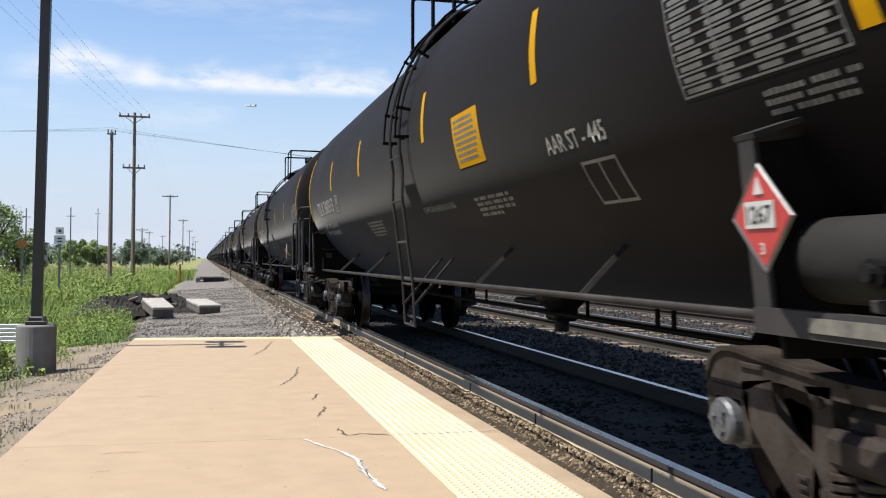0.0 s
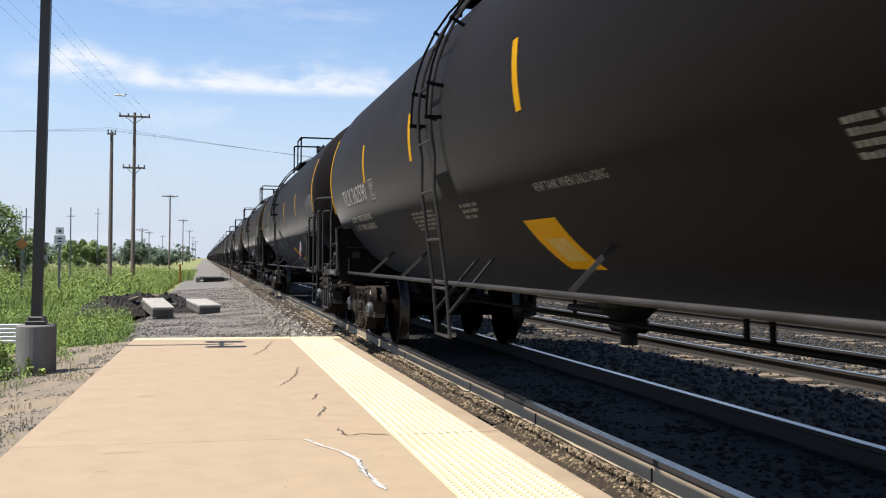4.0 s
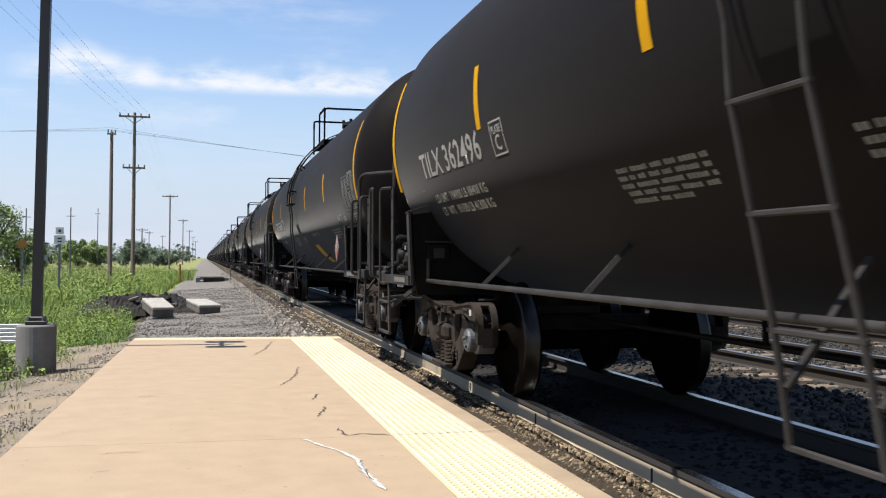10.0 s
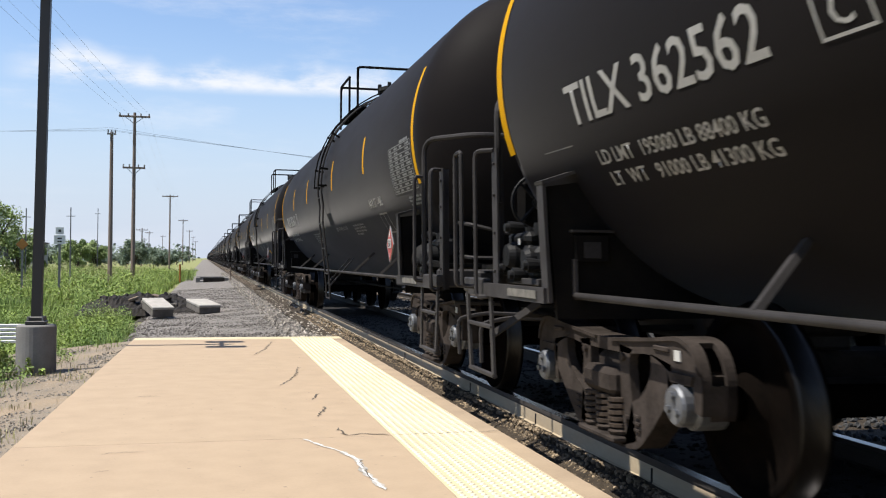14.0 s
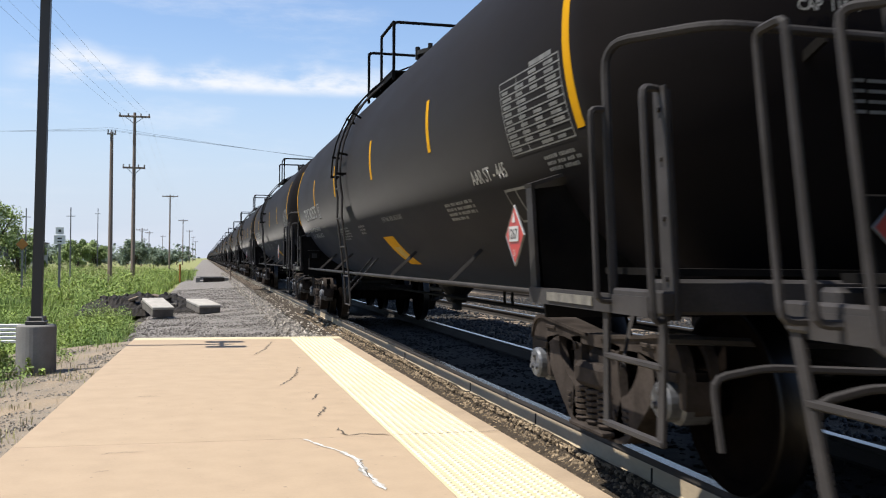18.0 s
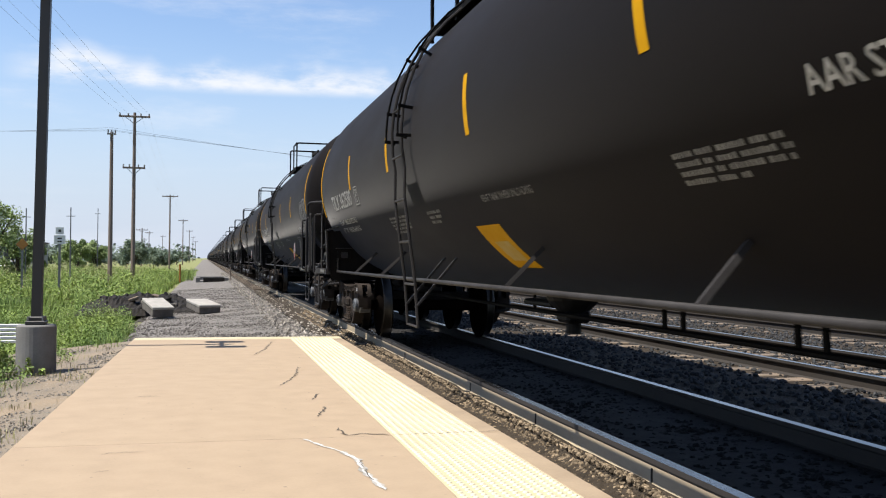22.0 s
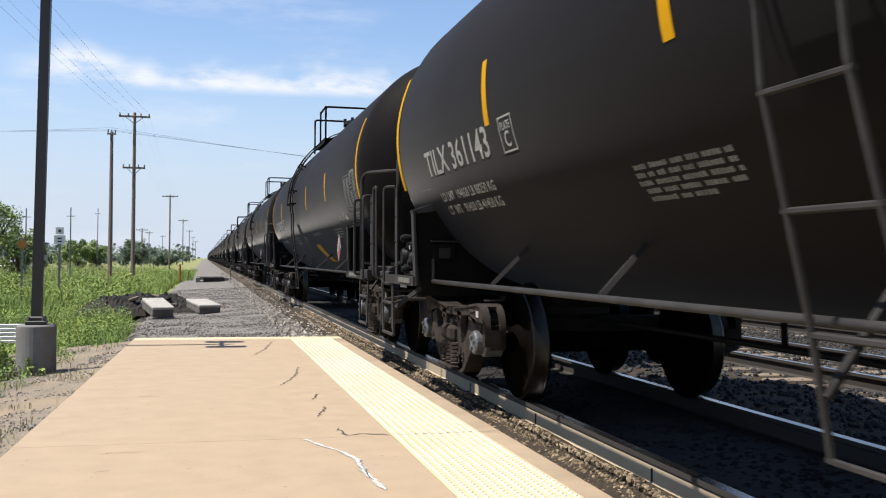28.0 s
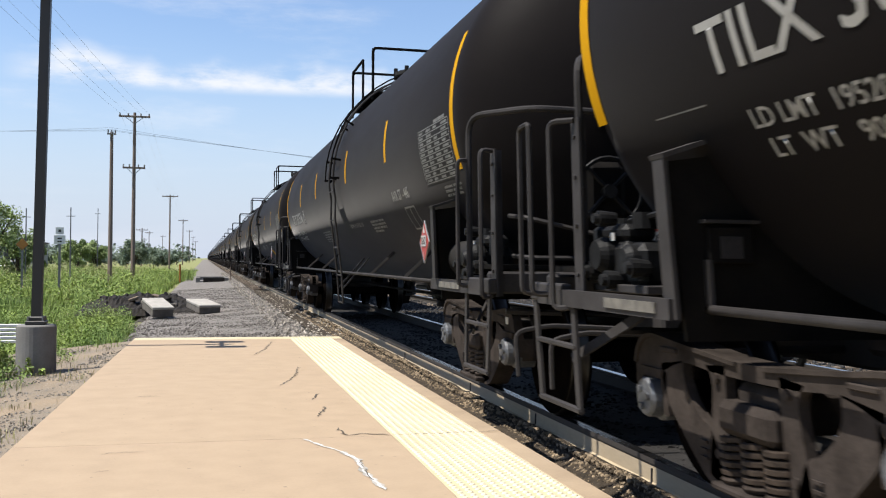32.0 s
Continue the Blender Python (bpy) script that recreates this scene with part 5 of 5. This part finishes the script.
def power_pole(x, y, h, arms, lean=0.0):
    t = thing("power_pole", "brown weathered timber power pole with crossarms" if arms else "bare brown timber pole with a short top bracket", "power pole", "power poles", pose(x, y, -0.75, 0, lean, 0))
    bm = bmesh.new()
    bar(bm, (0, 0, 0), (0, 0, h), 0.155, 10, 0.10)
    part("mast", bm, M["pole"], t)
    for z, w in arms:
        bm = bmesh.new()
        box(bm, (0, -0.14, z), (w, 0.10, 0.13), bevel=0.01)
        a = part("crossarm", bm, M["pole"], t)
        for k in (-0.46, -0.2, 0.2, 0.46):
            bm = bmesh.new()
            lathe(bm, [(0, 0.03), (0.05, 0.06), (0.10, 0.04), (0.16, 0.055), (0.18, 0.02)], "z", (w * k, -0.14, z + 0.06), 8)
            part("insulator", bm, M["galv"], a)
        bm = bmesh.new()
        plank(bm, (-w * 0.3, -0.2, z - 0.04), (0, -0.2, z - 0.5), 0.04, 0.015, (0, 1, 0))
        plank(bm, (w * 0.3, -0.2, z - 0.04), (0, -0.2, z - 0.5), 0.04, 0.015, (0, 1, 0))
        part("arm_brace", bm, M["galv"], t)
    if not arms:
        bm = bmesh.new()
        box(bm, (0, -0.1, h - 0.15), (0.55, 0.12, 0.10), bevel=0.01)
        for k in (-0.22, 0, 0.22):
            bar(bm, (k, -0.1, h - 0.1), (k, -0.1, h + 0.12), 0.045, 6)
        part("top_bracket", bm, M["galv"], t)
    return t


power_pole(-5.9, 66, 9.9, ())
POLES = [(-4.85, 71), (-5.5, 162), (-5.65, 265), (-5.6, 370), (-5.6, 480), (-5.6, 610)]
for i, (x, y) in enumerate(POLES):
    power_pole(x, y, 11.9, ((11.6, 2.1), (8.05, 1.5)) if i == 0 else ((11.6, 2.4),))
for x, y, h in ((-12.0, 200, 7.6), (-16, 300, 9.5), (-17, 420, 11), (-22, 380, 9), ):
    power_pole(x, y, h, ((h - 0.4, 2.2),) if y > 100 else ())


def wire(name, pts, sag, r=0.012):
    bm = bmesh.new()
    out = []
    for a, b in zip(pts, pts[1:]):
        a, b = Vector(a), Vector(b)
        for i in range(13):
            u = i / 12
            out.append(a.lerp(b, u) - Vector((0, 0, sag * 4 * u * (1 - u))))
    tube(bm, out, r, 4)
    return tagged(part(name, bm, M["wire"]), "thin dark overhead power wire", "wire", "overhead wires")


for x, y, h in ((-9.95, 60, 4.6), (-7.55, 60, 4.7), (-9.3, 92, 6.2)):
    t = thing("marker_mast", "thin grey steel mast beside the line", "mast", "masts", pose(x, y, -0.75))
    bm = bmesh.new()
    bar(bm, (0, 0, 0), (0, 0, h), 0.045, 8, 0.03)
    part("mast", bm, M["galv"], t)
    bm = bmesh.new()
    bar(bm, (-0.25, 0, h - 0.5), (0.25, 0, h - 0.5), 0.02, 6)
    part("arm", bm, M["galv"], t)
for dx in (-0.95, -0.42, 0.42, 0.95):
    wire("power_wire", [(-4.85 + dx - 5, -25, 11.3)] + [(x + dx, y - 0.14, 11.05) for x, y in POLES], 0.9, 0.0045)
for dz in (0.0, 0.25, 0.7):
    wire("power_wire", [(-70, 74, 10.6 + dz), (-5.9, 66, 9.2 + dz * 0.3), (90, 130, 10.4 + dz)], 0.9 + dz, 0.010)

# ---- signs, building, clutter ----


def sign(name, x, y, z0, z1, faces, label, post=M["galv"]):
    t = thing(name, label, "sign", "", pose(x, y, 0))
    bm = bmesh.new()
    plank(bm, (0, 0, -0.8), (0, 0, z0), 0.09, 0.05, (0, 1, 0))
    part("sign_post", bm, post, t)
    for zc, w, h, m, marks in faces:
        bm = bmesh.new()
        box(bm, (0, -0.04, zc), (w, 0.012, h), Euler((0, radians(45 if m is M["sign_orange"] else 0), 0)).to_matrix(), 0.004)
        f = part("sign_face", bm, m, t)
        for dz, ww, hh in marks:
            bm = bmesh.new()
            box(bm, (0, -0.049, zc + dz), (ww, 0.004, hh))
            part("sign_mark", bm, M["ink"], f)


sign("trackside_sign", -5.42, 40, 1.6, 2.2, ((2.10, 0.30, 0.28, M["sign_white"], ((0, 0.10, 0.10),)), (1.76, 0.42, 0.34, M["sign_white"], ((0.05, 0.16, 0.05), (-0.07, 0.16, 0.04)))), "white two-panel trackside sign on a grey post")
sign("warning_sign", -7.6, 45, 1.9, 2.0, ((1.62, 0.36, 0.36, M["sign_orange"], ()),), "orange diamond warning sign on a grey post")


def shed():
    t = thing("low_building", "low pale grey building with a dark window far off", "building", "", pose(-21.9, 122, -0.8))
    bm = bmesh.new()
    box(bm, (0, 0, 1.7), (7.0, 8, 3.4))
    part("wall", bm, M["wall"], t)
    bm = bmesh.new()
    box(bm, (0, 0, 3.48), (7.3, 8.3, 0.16))
    part("roof", bm, M["slab_side"], t)
    for x in (-2.2, 0.6):
        bm = bmesh.new()
        box(bm, (x, -4.02, 1.9), (1.0, 0.06, 1.9))
        part("window", bm, M["glass"], t)


shed()


def parked_car(x, y, m, label):
    t = thing("parked_car", label, "car", "parked cars", pose(x, y, -0.75, 0, 0, 80))
    bm = bmesh.new()
    box(bm, (0, 0, 0.62), (1.75, 4.4, 0.60), bevel=0.14)
    part("body", bm, m, t)
    bm = bmesh.new()
    box(bm, (0, -0.2, 1.16), (1.5, 2.3, 0.52), bevel=0.18)
    part("cabin", bm, M["glass"], t)
    for a in (-1, 1):
        for b in (-1.35, 1.35):
            bm = bmesh.new()
            lathe(bm, [(a * 0.72, 0.02), (a * 0.72, 0.31), (a * 0.88, 0.31), (a * 0.88, 0.02)], "x", (0, b, 0.31), 14)
            part("wheel", bm, M["ink"], t)


parked_car(-20.5, 112, M["sign_white"], "white parked car beside the building")
parked_car(-24.5, 130, M["sign_white"], "pale parked car behind the weeds")
parked_car(-17, 250, M["sign_white"], "white parked van-like car far off")


def slab_box(name, x, y, z, w, d, h, rz, rx):
    t = thing(name, "pale concrete lid lying on the gravel", "concrete lid", "concrete lids", pose(x, y, z, rx, 0, rz))
    bm = bmesh.new()
    box(bm, (0, 0, h / 2), (w, d, h), bevel=0.02)
    part("block", bm, M["slab_side"], t)
    bm = bmesh.new()
    box(bm, (0, 0, h + 0.03), (w * 1.04, d * 1.02, 0.07), bevel=0.015)
    part("lid", bm, M["slab"], t, "pale sunlit lid")


slab_box("concrete_lid", -1.14, 25.6, -0.27, 0.52, 1.0, 0.20, 18, 11)
slab_box("concrete_lid", -0.03, 27.0, -0.29, 0.56, 1.45, 0.17, 14, 4)


def debris():
    g = random.Random(21)
    t = thing("debris_heap", "heap of crumpled black plastic sheeting and rubble", "debris heap", "", pose(-1.62, 30.0, -0.42))
    nx, ny = 60, 26
    vs, fs = [], []
    for j in range(ny):
        for i in range(nx):
            x, y = -1.75 + 3.2 * i / (nx - 1), -2.4 + 4.4 * j / (ny - 1)
            e = max(0, 1 - ((x + 0.15) / 1.6) ** 2) * max(0, 1 - (y / 2.4) ** 2)
            z = e ** 0.4 * (0.42 + 0.2 * noise.noise(Vector((x * 1.9, y * 1.1, 2))) + 0.16 * abs(noise.noise(Vector((x * 4.5, y * 3, 7)))) + 0.10 * noise.noise(Vector((x * 11, y * 8, 1))))
            vs.append((x, y, z - 0.05))
    fs = [(j * nx + i, j * nx + i + 1, (j + 1) * nx + i + 1, (j + 1) * nx + i) for j in range(ny - 1) for i in range(nx - 1)]
    o = soup("sheeting", vs, fs, M["sheet"], t)
    o["label"] = "crumpled black plastic sheeting"
    for _ in range(44):
        bm = bmesh.new()
        a = g.uniform(0, 6.28)
        x, y = 1.5 * math.cos(a) * g.uniform(0.3, 1.0), 1.9 * math.sin(a) * g.uniform(0.3, 1.0) - 0.6
        s = g.uniform(0.1, 0.3)
        box(bm, (x, y, g.uniform(0.05, 0.35) + s * 0.1), (s, s * g.uniform(0.6, 1.2), s * 0.35), Euler((g.uniform(-0.5, 0.5), g.uniform(-0.5, 0.5), g.uniform(0, 3))).to_matrix(), 0.02)
        part("rubble", bm, g.choice((M["sheet"], M["sheet"], M["sheet"], M["slab_side"], M["sleeper"])), t)


debris()


def basin(x, y):
    t = thing("culvert_head", "grey concrete culvert head beside the track", "culvert", "", pose(x, y, -0.38))
    for cx, w, cz, h, yy in ((-0.85, 0.25, 0.1, 0.42, 1.0), (0.85, 0.25, 0.1, 0.42, 1.0), (0, 1.95, 0.22, 0.24, 2.6), (0, 1.45, 0.0, 0.24, 0.2)):
        bm = bmesh.new()
        box(bm, (cx, yy, cz), (w, 1.6 if w < 1 else 0.3, h), bevel=0.02)
        part("wall", bm, M["pier"], t)
    bm = bmesh.new()
    bar(bm, (1.1, 1.4, 0), (1.1, 1.4, 0.95), 0.04, 8)
    part("marker_post", bm, M["pole"], t)
    bm = bmesh.new()
    box(bm, (0.1, -0.1, 0.12), (1.25, 0.12, 0.36), bevel=0.02)
    part("front_board", bm, M["sheet"], t, "dark board across the front")
    bm = bmesh.new()
    bar(bm, (-1.9, 0.2, 0), (-1.9, 0.2, 1.1), 0.06, 8)
    part("marker_post", bm, M["sign_orange"], t, "dull orange marker post")


basin(0.45, 61)


def panel():
    t = thing("bench_seat", "pale ribbed metal bench back among the weeds", "bench", "", pose(-3.35, 16.8, -0.6))
    for i in range(5):
        bm = bmesh.new()
        box(bm, (0, -0.20 - i * 0.012, 0.62 - i * 0.062), (1.5, 0.03, 0.05), bevel=0.01)
        part("slat", bm, M["sign_white"], t)
    for e in (-0.6, 0.6):
        bm = bmesh.new()
        box(bm, (e, -0.16, 0.3), (0.06, 0.06, 0.66), bevel=0.01)
        part("leg", bm, M["galv"], t)


panel()

# ---- plants ----


def blades(name, label, n, area, zfun, h, w, material, seed, k=7, lean=0.5, keep=None, pw=1.4, category="grass"):
    g = random.Random(seed)
    vs, fs = [], []
    for _ in range(n):
        x, y = g.uniform(area[0], area[1]), area[2] + (area[3] - area[2]) * g.random() ** pw
        if keep and not keep(x, y):
            continue
        z, hh = zfun(x, y), g.uniform(*h) * (0.65 + 0.7 * abs(noise.noise(Vector((x * 0.5, y * 0.3, 5)))) * 2)
        for _ in range(k):
            a, l = g.uniform(0, 6.283), g.uniform(0.1, lean)
            bx, by = x + g.gauss(0, 0.06), y + g.gauss(0, 0.06)
            dx, dy, s = math.cos(a), math.sin(a), hh * g.uniform(0.5, 1.0)
            ww = w * g.uniform(0.6, 1.3)
            b = len(vs)
            vs += [(bx - dy * ww, by + dx * ww, z - 0.03), (bx + dy * ww, by - dx * ww, z - 0.03),
                   (bx + dx * l * s * 0.4 - dy * ww * 0.9, by + dy * l * s * 0.4 + dx * ww * 0.9, z + s * 0.6), (bx + dx * l * s * 0.4 + dy * ww * 0.9, by + dy * l * s * 0.4 - dx * ww * 0.9, z + s * 0.6),
                   (bx + dx * l * s, by + dy * l * s, z + s)]
            fs += [(b, b + 1, b + 3, b + 2), (b + 2, b + 3, b + 4)]
    return tagged(soup(name, vs, fs, material), label, category, "", "stuff")


def leafy(name, label, spots, material, seed, leaf=(0.03, 0.07), category="weeds"):
    """Leaf clumps: spots of (x, y, z, radius, height, leaves)."""
    g = random.Random(seed)
    vs, fs = [], []
    for x, y, z, r, h, n in spots:
        for _ in range(n):
            a, q = g.uniform(0, 6.283), math.sqrt(g.random())
            u = g.random()
            c = Vector((x + r * q * math.cos(a) * (1.05 - 0.5 * u), y + r * q * math.sin(a) * (1.05 - 0.5 * u), z + h * u))
            m = Euler((g.uniform(-0.9, 0.9), g.uniform(-0.9, 0.9), g.uniform(0, 6.28))).to_matrix()
            s = g.uniform(*leaf)
            b = len(vs)
            vs += [c + m @ Vector(p) * s for p in ((-1, 0, 0), (0, -0.5, 0.1), (1.1, 0, 0), (0, 0.5, 0.1))]
            fs += [(b, b + 1, b + 2, b + 3)]
    return tagged(soup(name, vs, fs, material), label, category, "", "stuff")


field = lambda x, y: x < (-1.42 if 16.3 < y < 23 else -1.75) - 0.10 * max(0, 16 - y) * 0.9 - (0.15 if 22 < y < 32 else 0) or (y > 58 and x < -0.8)
gz = ground_z
blades("meadow_grass", "tall green weeds and grass beside the platform", 9000, (-9, -1.2, 9.5, 34), gz, (0.2, 0.45), 0.006, M["grass"], 31, 8, 0.6, lambda x, y: field(x, y))
blades("meadow_grass", "tall green grass further along the line", 26000, (-30, -0.6, 32, 120), gz, (0.3, 0.7), 0.010, M["grass"], 32, 6, 0.6, lambda x, y: field(x, y) and not (x > -1.8 and y < 66))
blades("meadow_grass", "green grass across the tracks", 6000, (15.5, 60, 10, 130), gz, (0.4, 0.8), 0.04, M["grass"], 33, 6, 0.6)
blades("verge_grass", "short dry tufts on the verge", 90, (-3.0, -1.15, 7, 16.5), lambda x, y: -0.33, (0.03, 0.08), 0.004, M["bloom"], 34, 8, 1.2)
g = random.Random(77)
spots = []
for _ in range(560):
    x, y = g.uniform(-8, -1.7), g.uniform(11, 33)
    if field(x, y):
        spots.append((x, y, gz(x, y) + 0.02, g.uniform(0.15, 0.35), g.uniform(0.2, 0.5), 150))
for x, y, r, h in ((-2.15, 14.6, 0.12, 0.45), (-2.75, 14.5, 0.3, 0.6), (-3.0, 13.8, 0.3, 0.55), (-3.1, 14.9, 0.4, 0.75), (-1.95, 19.5, 0.5, 0.5), (-2.2, 22, 0.6, 0.7), (-1.9, 23.5, 0.5, 0.6), (-2.6, 25, 0.6, 0.75), (-2.0, 17.8, 0.3, 0.4), (-1.7, 17.2, 0.25, 0.3), (-1.62, 18.6, 0.3, 0.35), (-1.6, 20.0, 0.3, 0.4), (-1.65, 21.6, 0.35, 0.45)):
    spots.append((x, y, -0.66, r, h, 700))
spots += [(-2.47, 13.15, -0.46, 0.15, 0.42, 700), (-2.62, 13.5, -0.46, 0.2, 0.5, 700), (-2.13, 13.18, -0.46, 0.05, 0.30, 110), (-1.98, 13.22, -0.46, 0.06, 0.16, 90)]
leafy("weeds", "bright green leafy weeds", spots, M["grass"], 41, (0.012, 0.031))
spots = [(g.uniform(-24, -1.5), g.uniform(34, 110), -0.7, g.uniform(0.5, 1.1), g.uniform(0.6, 1.15), 260) for _ in range(480)]
leafy("scrub", "green scrub along the line", [s for s in spots if field(s[0], s[1]) and s[0] < -2.2], M["grass"], 42, (0.028, 0.06))
spots = [(g.uniform(-9, -2), g.uniform(12, 60), -0.55, 0.25, 0.8, 9) for _ in range(150)] + [(g.uniform(-16, -4), g.uniform(50, 100), -0.2, 0.9, 0.75, 26) for _ in range(420)]
leafy("weed_blooms", "pale yellow blooms in the weeds", [s for s in spots if field(s[0], s[1])], M["bloom"], 43, (0.015, 0.035), "flowers")


def tree(x, y, h, r, seed, label, leaves=2600, leaf=0.16):
    g = random.Random(seed)
    t = thing("tree", label, "tree", "trees", pose(x, y, -0.8))
    bm = bmesh.new()
    bar(bm, (0, 0, 0), (g.uniform(-0.1, 0.1), 0, h * 0.5), h * 0.032, 8, h * 0.02)
    tips = []
    for i in range(9):
        a = i * 2.4 + g.uniform(-0.3, 0.3)
        z0 = h * g.uniform(0.18, 0.5)
        q = Vector((math.cos(a) * r * g.uniform(0.45, 0.8), math.sin(a) * r * g.uniform(0.45, 0.8), h * g.uniform(0.5, 0.9)))
        bar(bm, (0, 0, z0), q, h * 0.014, 6, h * 0.005)
        tips.append(q)
    part("trunk", bm, M["bark"], t)
    vs, fs = [], []
    cl = [(q, r * g.uniform(0.28, 0.5)) for q in tips]
    cl += [(Vector((g.gauss(0, r * 0.45), g.gauss(0, r * 0.45), h * g.uniform(0.25, 0.95))), r * g.uniform(0.2, 0.4)) for _ in range(14)]
    for _ in range(leaves):
        q, rr = g.choice(cl)
        d = Vector((g.gauss(0, 1), g.gauss(0, 1), g.gauss(0, 1))).normalized() * rr * g.random() ** 0.45
        c = q + d
        m = Euler((g.uniform(-1, 1), g.uniform(-1, 1), g.uniform(0, 6.28))).to_matrix()
        s = leaf * g.uniform(0.6, 1.3)
        b = len(vs)
        vs += [c + m @ Vector(p) * s for p in ((-1, 0, 0), (0, -0.6, 0.15), (1.1, 0, 0), (0, 0.6, 0.15))]
        fs.append((b, b + 1, b + 2, b + 3))
    soup("crown", vs, fs, M["leaf" if y < 100 else "farleaf"], t)


for i, (x, y, h, r) in enumerate(((-12.0, 60, 5.3, 1.7), (-13.6, 57, 5.8, 1.9), (-11.0, 64, 3.8, 1.4), (-11.0, 92, 3.6, 1.2), (-9.8, 95, 3.4, 1.2), (-12.4, 99, 3.0, 1.6),
                                 (-11.3, 170, 4.9, 2.3), (-9.0, 185, 2.7, 2.4), (-14, 190, 2.7, 2.6), (-19, 190, 3.2, 3.2), (-7.6, 205, 2.8, 2.4), (-12.0, 230, 3.6, 3.5), (-7.0, 260, 3.4, 3.0), (-26, 170, 3.2, 3.4))):
    tree(x, y, h, r, 100 + i, "green leafy tree beside the railway" if y < 100 else "dark green bushy tree far along the line", 7000 if y < 100 else 3200, 0.075 if y < 100 else 0.18)


def woods(name, seed, xr, yr, n):
    g = random.Random(seed)
    vs, fs = [], []
    for _ in range(n):
        x, y = g.uniform(*xr), g.uniform(*yr)
        h = g.uniform(4, 9)
        for _ in range(46):
            c = Vector((x + g.gauss(0, 2.6), y + g.gauss(0, 2.6), -1 + h * g.random()))
            m = Euler((g.uniform(-1, 1), g.uniform(-1, 1), g.uniform(0, 6.28))).to_matrix()
            s, b = g.uniform(0.7, 1.5), len(vs)
            vs += [c + m @ Vector(p) * s for p in ((-1, 0, 0), (0, -0.7, 0.2), (1, 0, 0), (0, 0.7, 0.2))]
            fs.append((b, b + 1, b + 2, b + 3))
    tagged(soup(name, vs, fs, M["farwood"]), "hazy green line of trees on the horizon", "woods", "", "stuff")


woods("far_woods", 61, (-240, -9), (420, 640), 130)
woods("far_woods", 62, (60, 420), (330, 520), 170)

# ---- aircraft ----


def aircraft():
    t = thing("aircraft", "small white airliner high in the blue sky", "aircraft", "")
    bm = bmesh.new()
    lathe(bm, [(-9, 0.1), (-8, 0.8), (-5, 1.2), (5, 1.2), (9, 0.3)], "x", (0, 0, 0), 12)
    part("fuselage", bm, M["plane"], t)
    bm = bmesh.new()
    prism(bm, [(-9, 0.1), (-9, 0.3), (9, 0.3), (9, 0.1)], -1.2, 1.0)
    part("wing", bm, M["plane"], t)
    bm = bmesh.new()
    box(bm, (7.8, 0, 1.6), (1.8, 0.25, 2.6))
    part("tail_fin", bm, M["valve"], t)
    return t


PLANE = aircraft()

# ---- what moves ----


def motions():
    times = [t for t, ahead in SLACK]
    for k, car in TRAIN:
        walk(car, [(t, pose(XC, FIRST + k * CAR - run(t), 0)) for t in times])
    # wheels roll without slipping
    ticks = [i / 15.0 for i in range(32 * 15 + 1)]
    for k, car in TRAIN:
        if k >= 20:
            continue
        for w in car.children:
            if w.name.startswith("wheelset"):
                at = w.location.copy()
                walk(w, [(t, pose(at.x, at.y, at.z, math.degrees(run(t) / 0.457) % 360, 0, 0)) for t in ticks])
    walk(PLANE, [(t, pose(63.6 - 46.8 * t, 1500, 230.5 + 1.7 * t, 0, 2, 0)) for t in (0, 8, 16, 24, 32)])


motions()
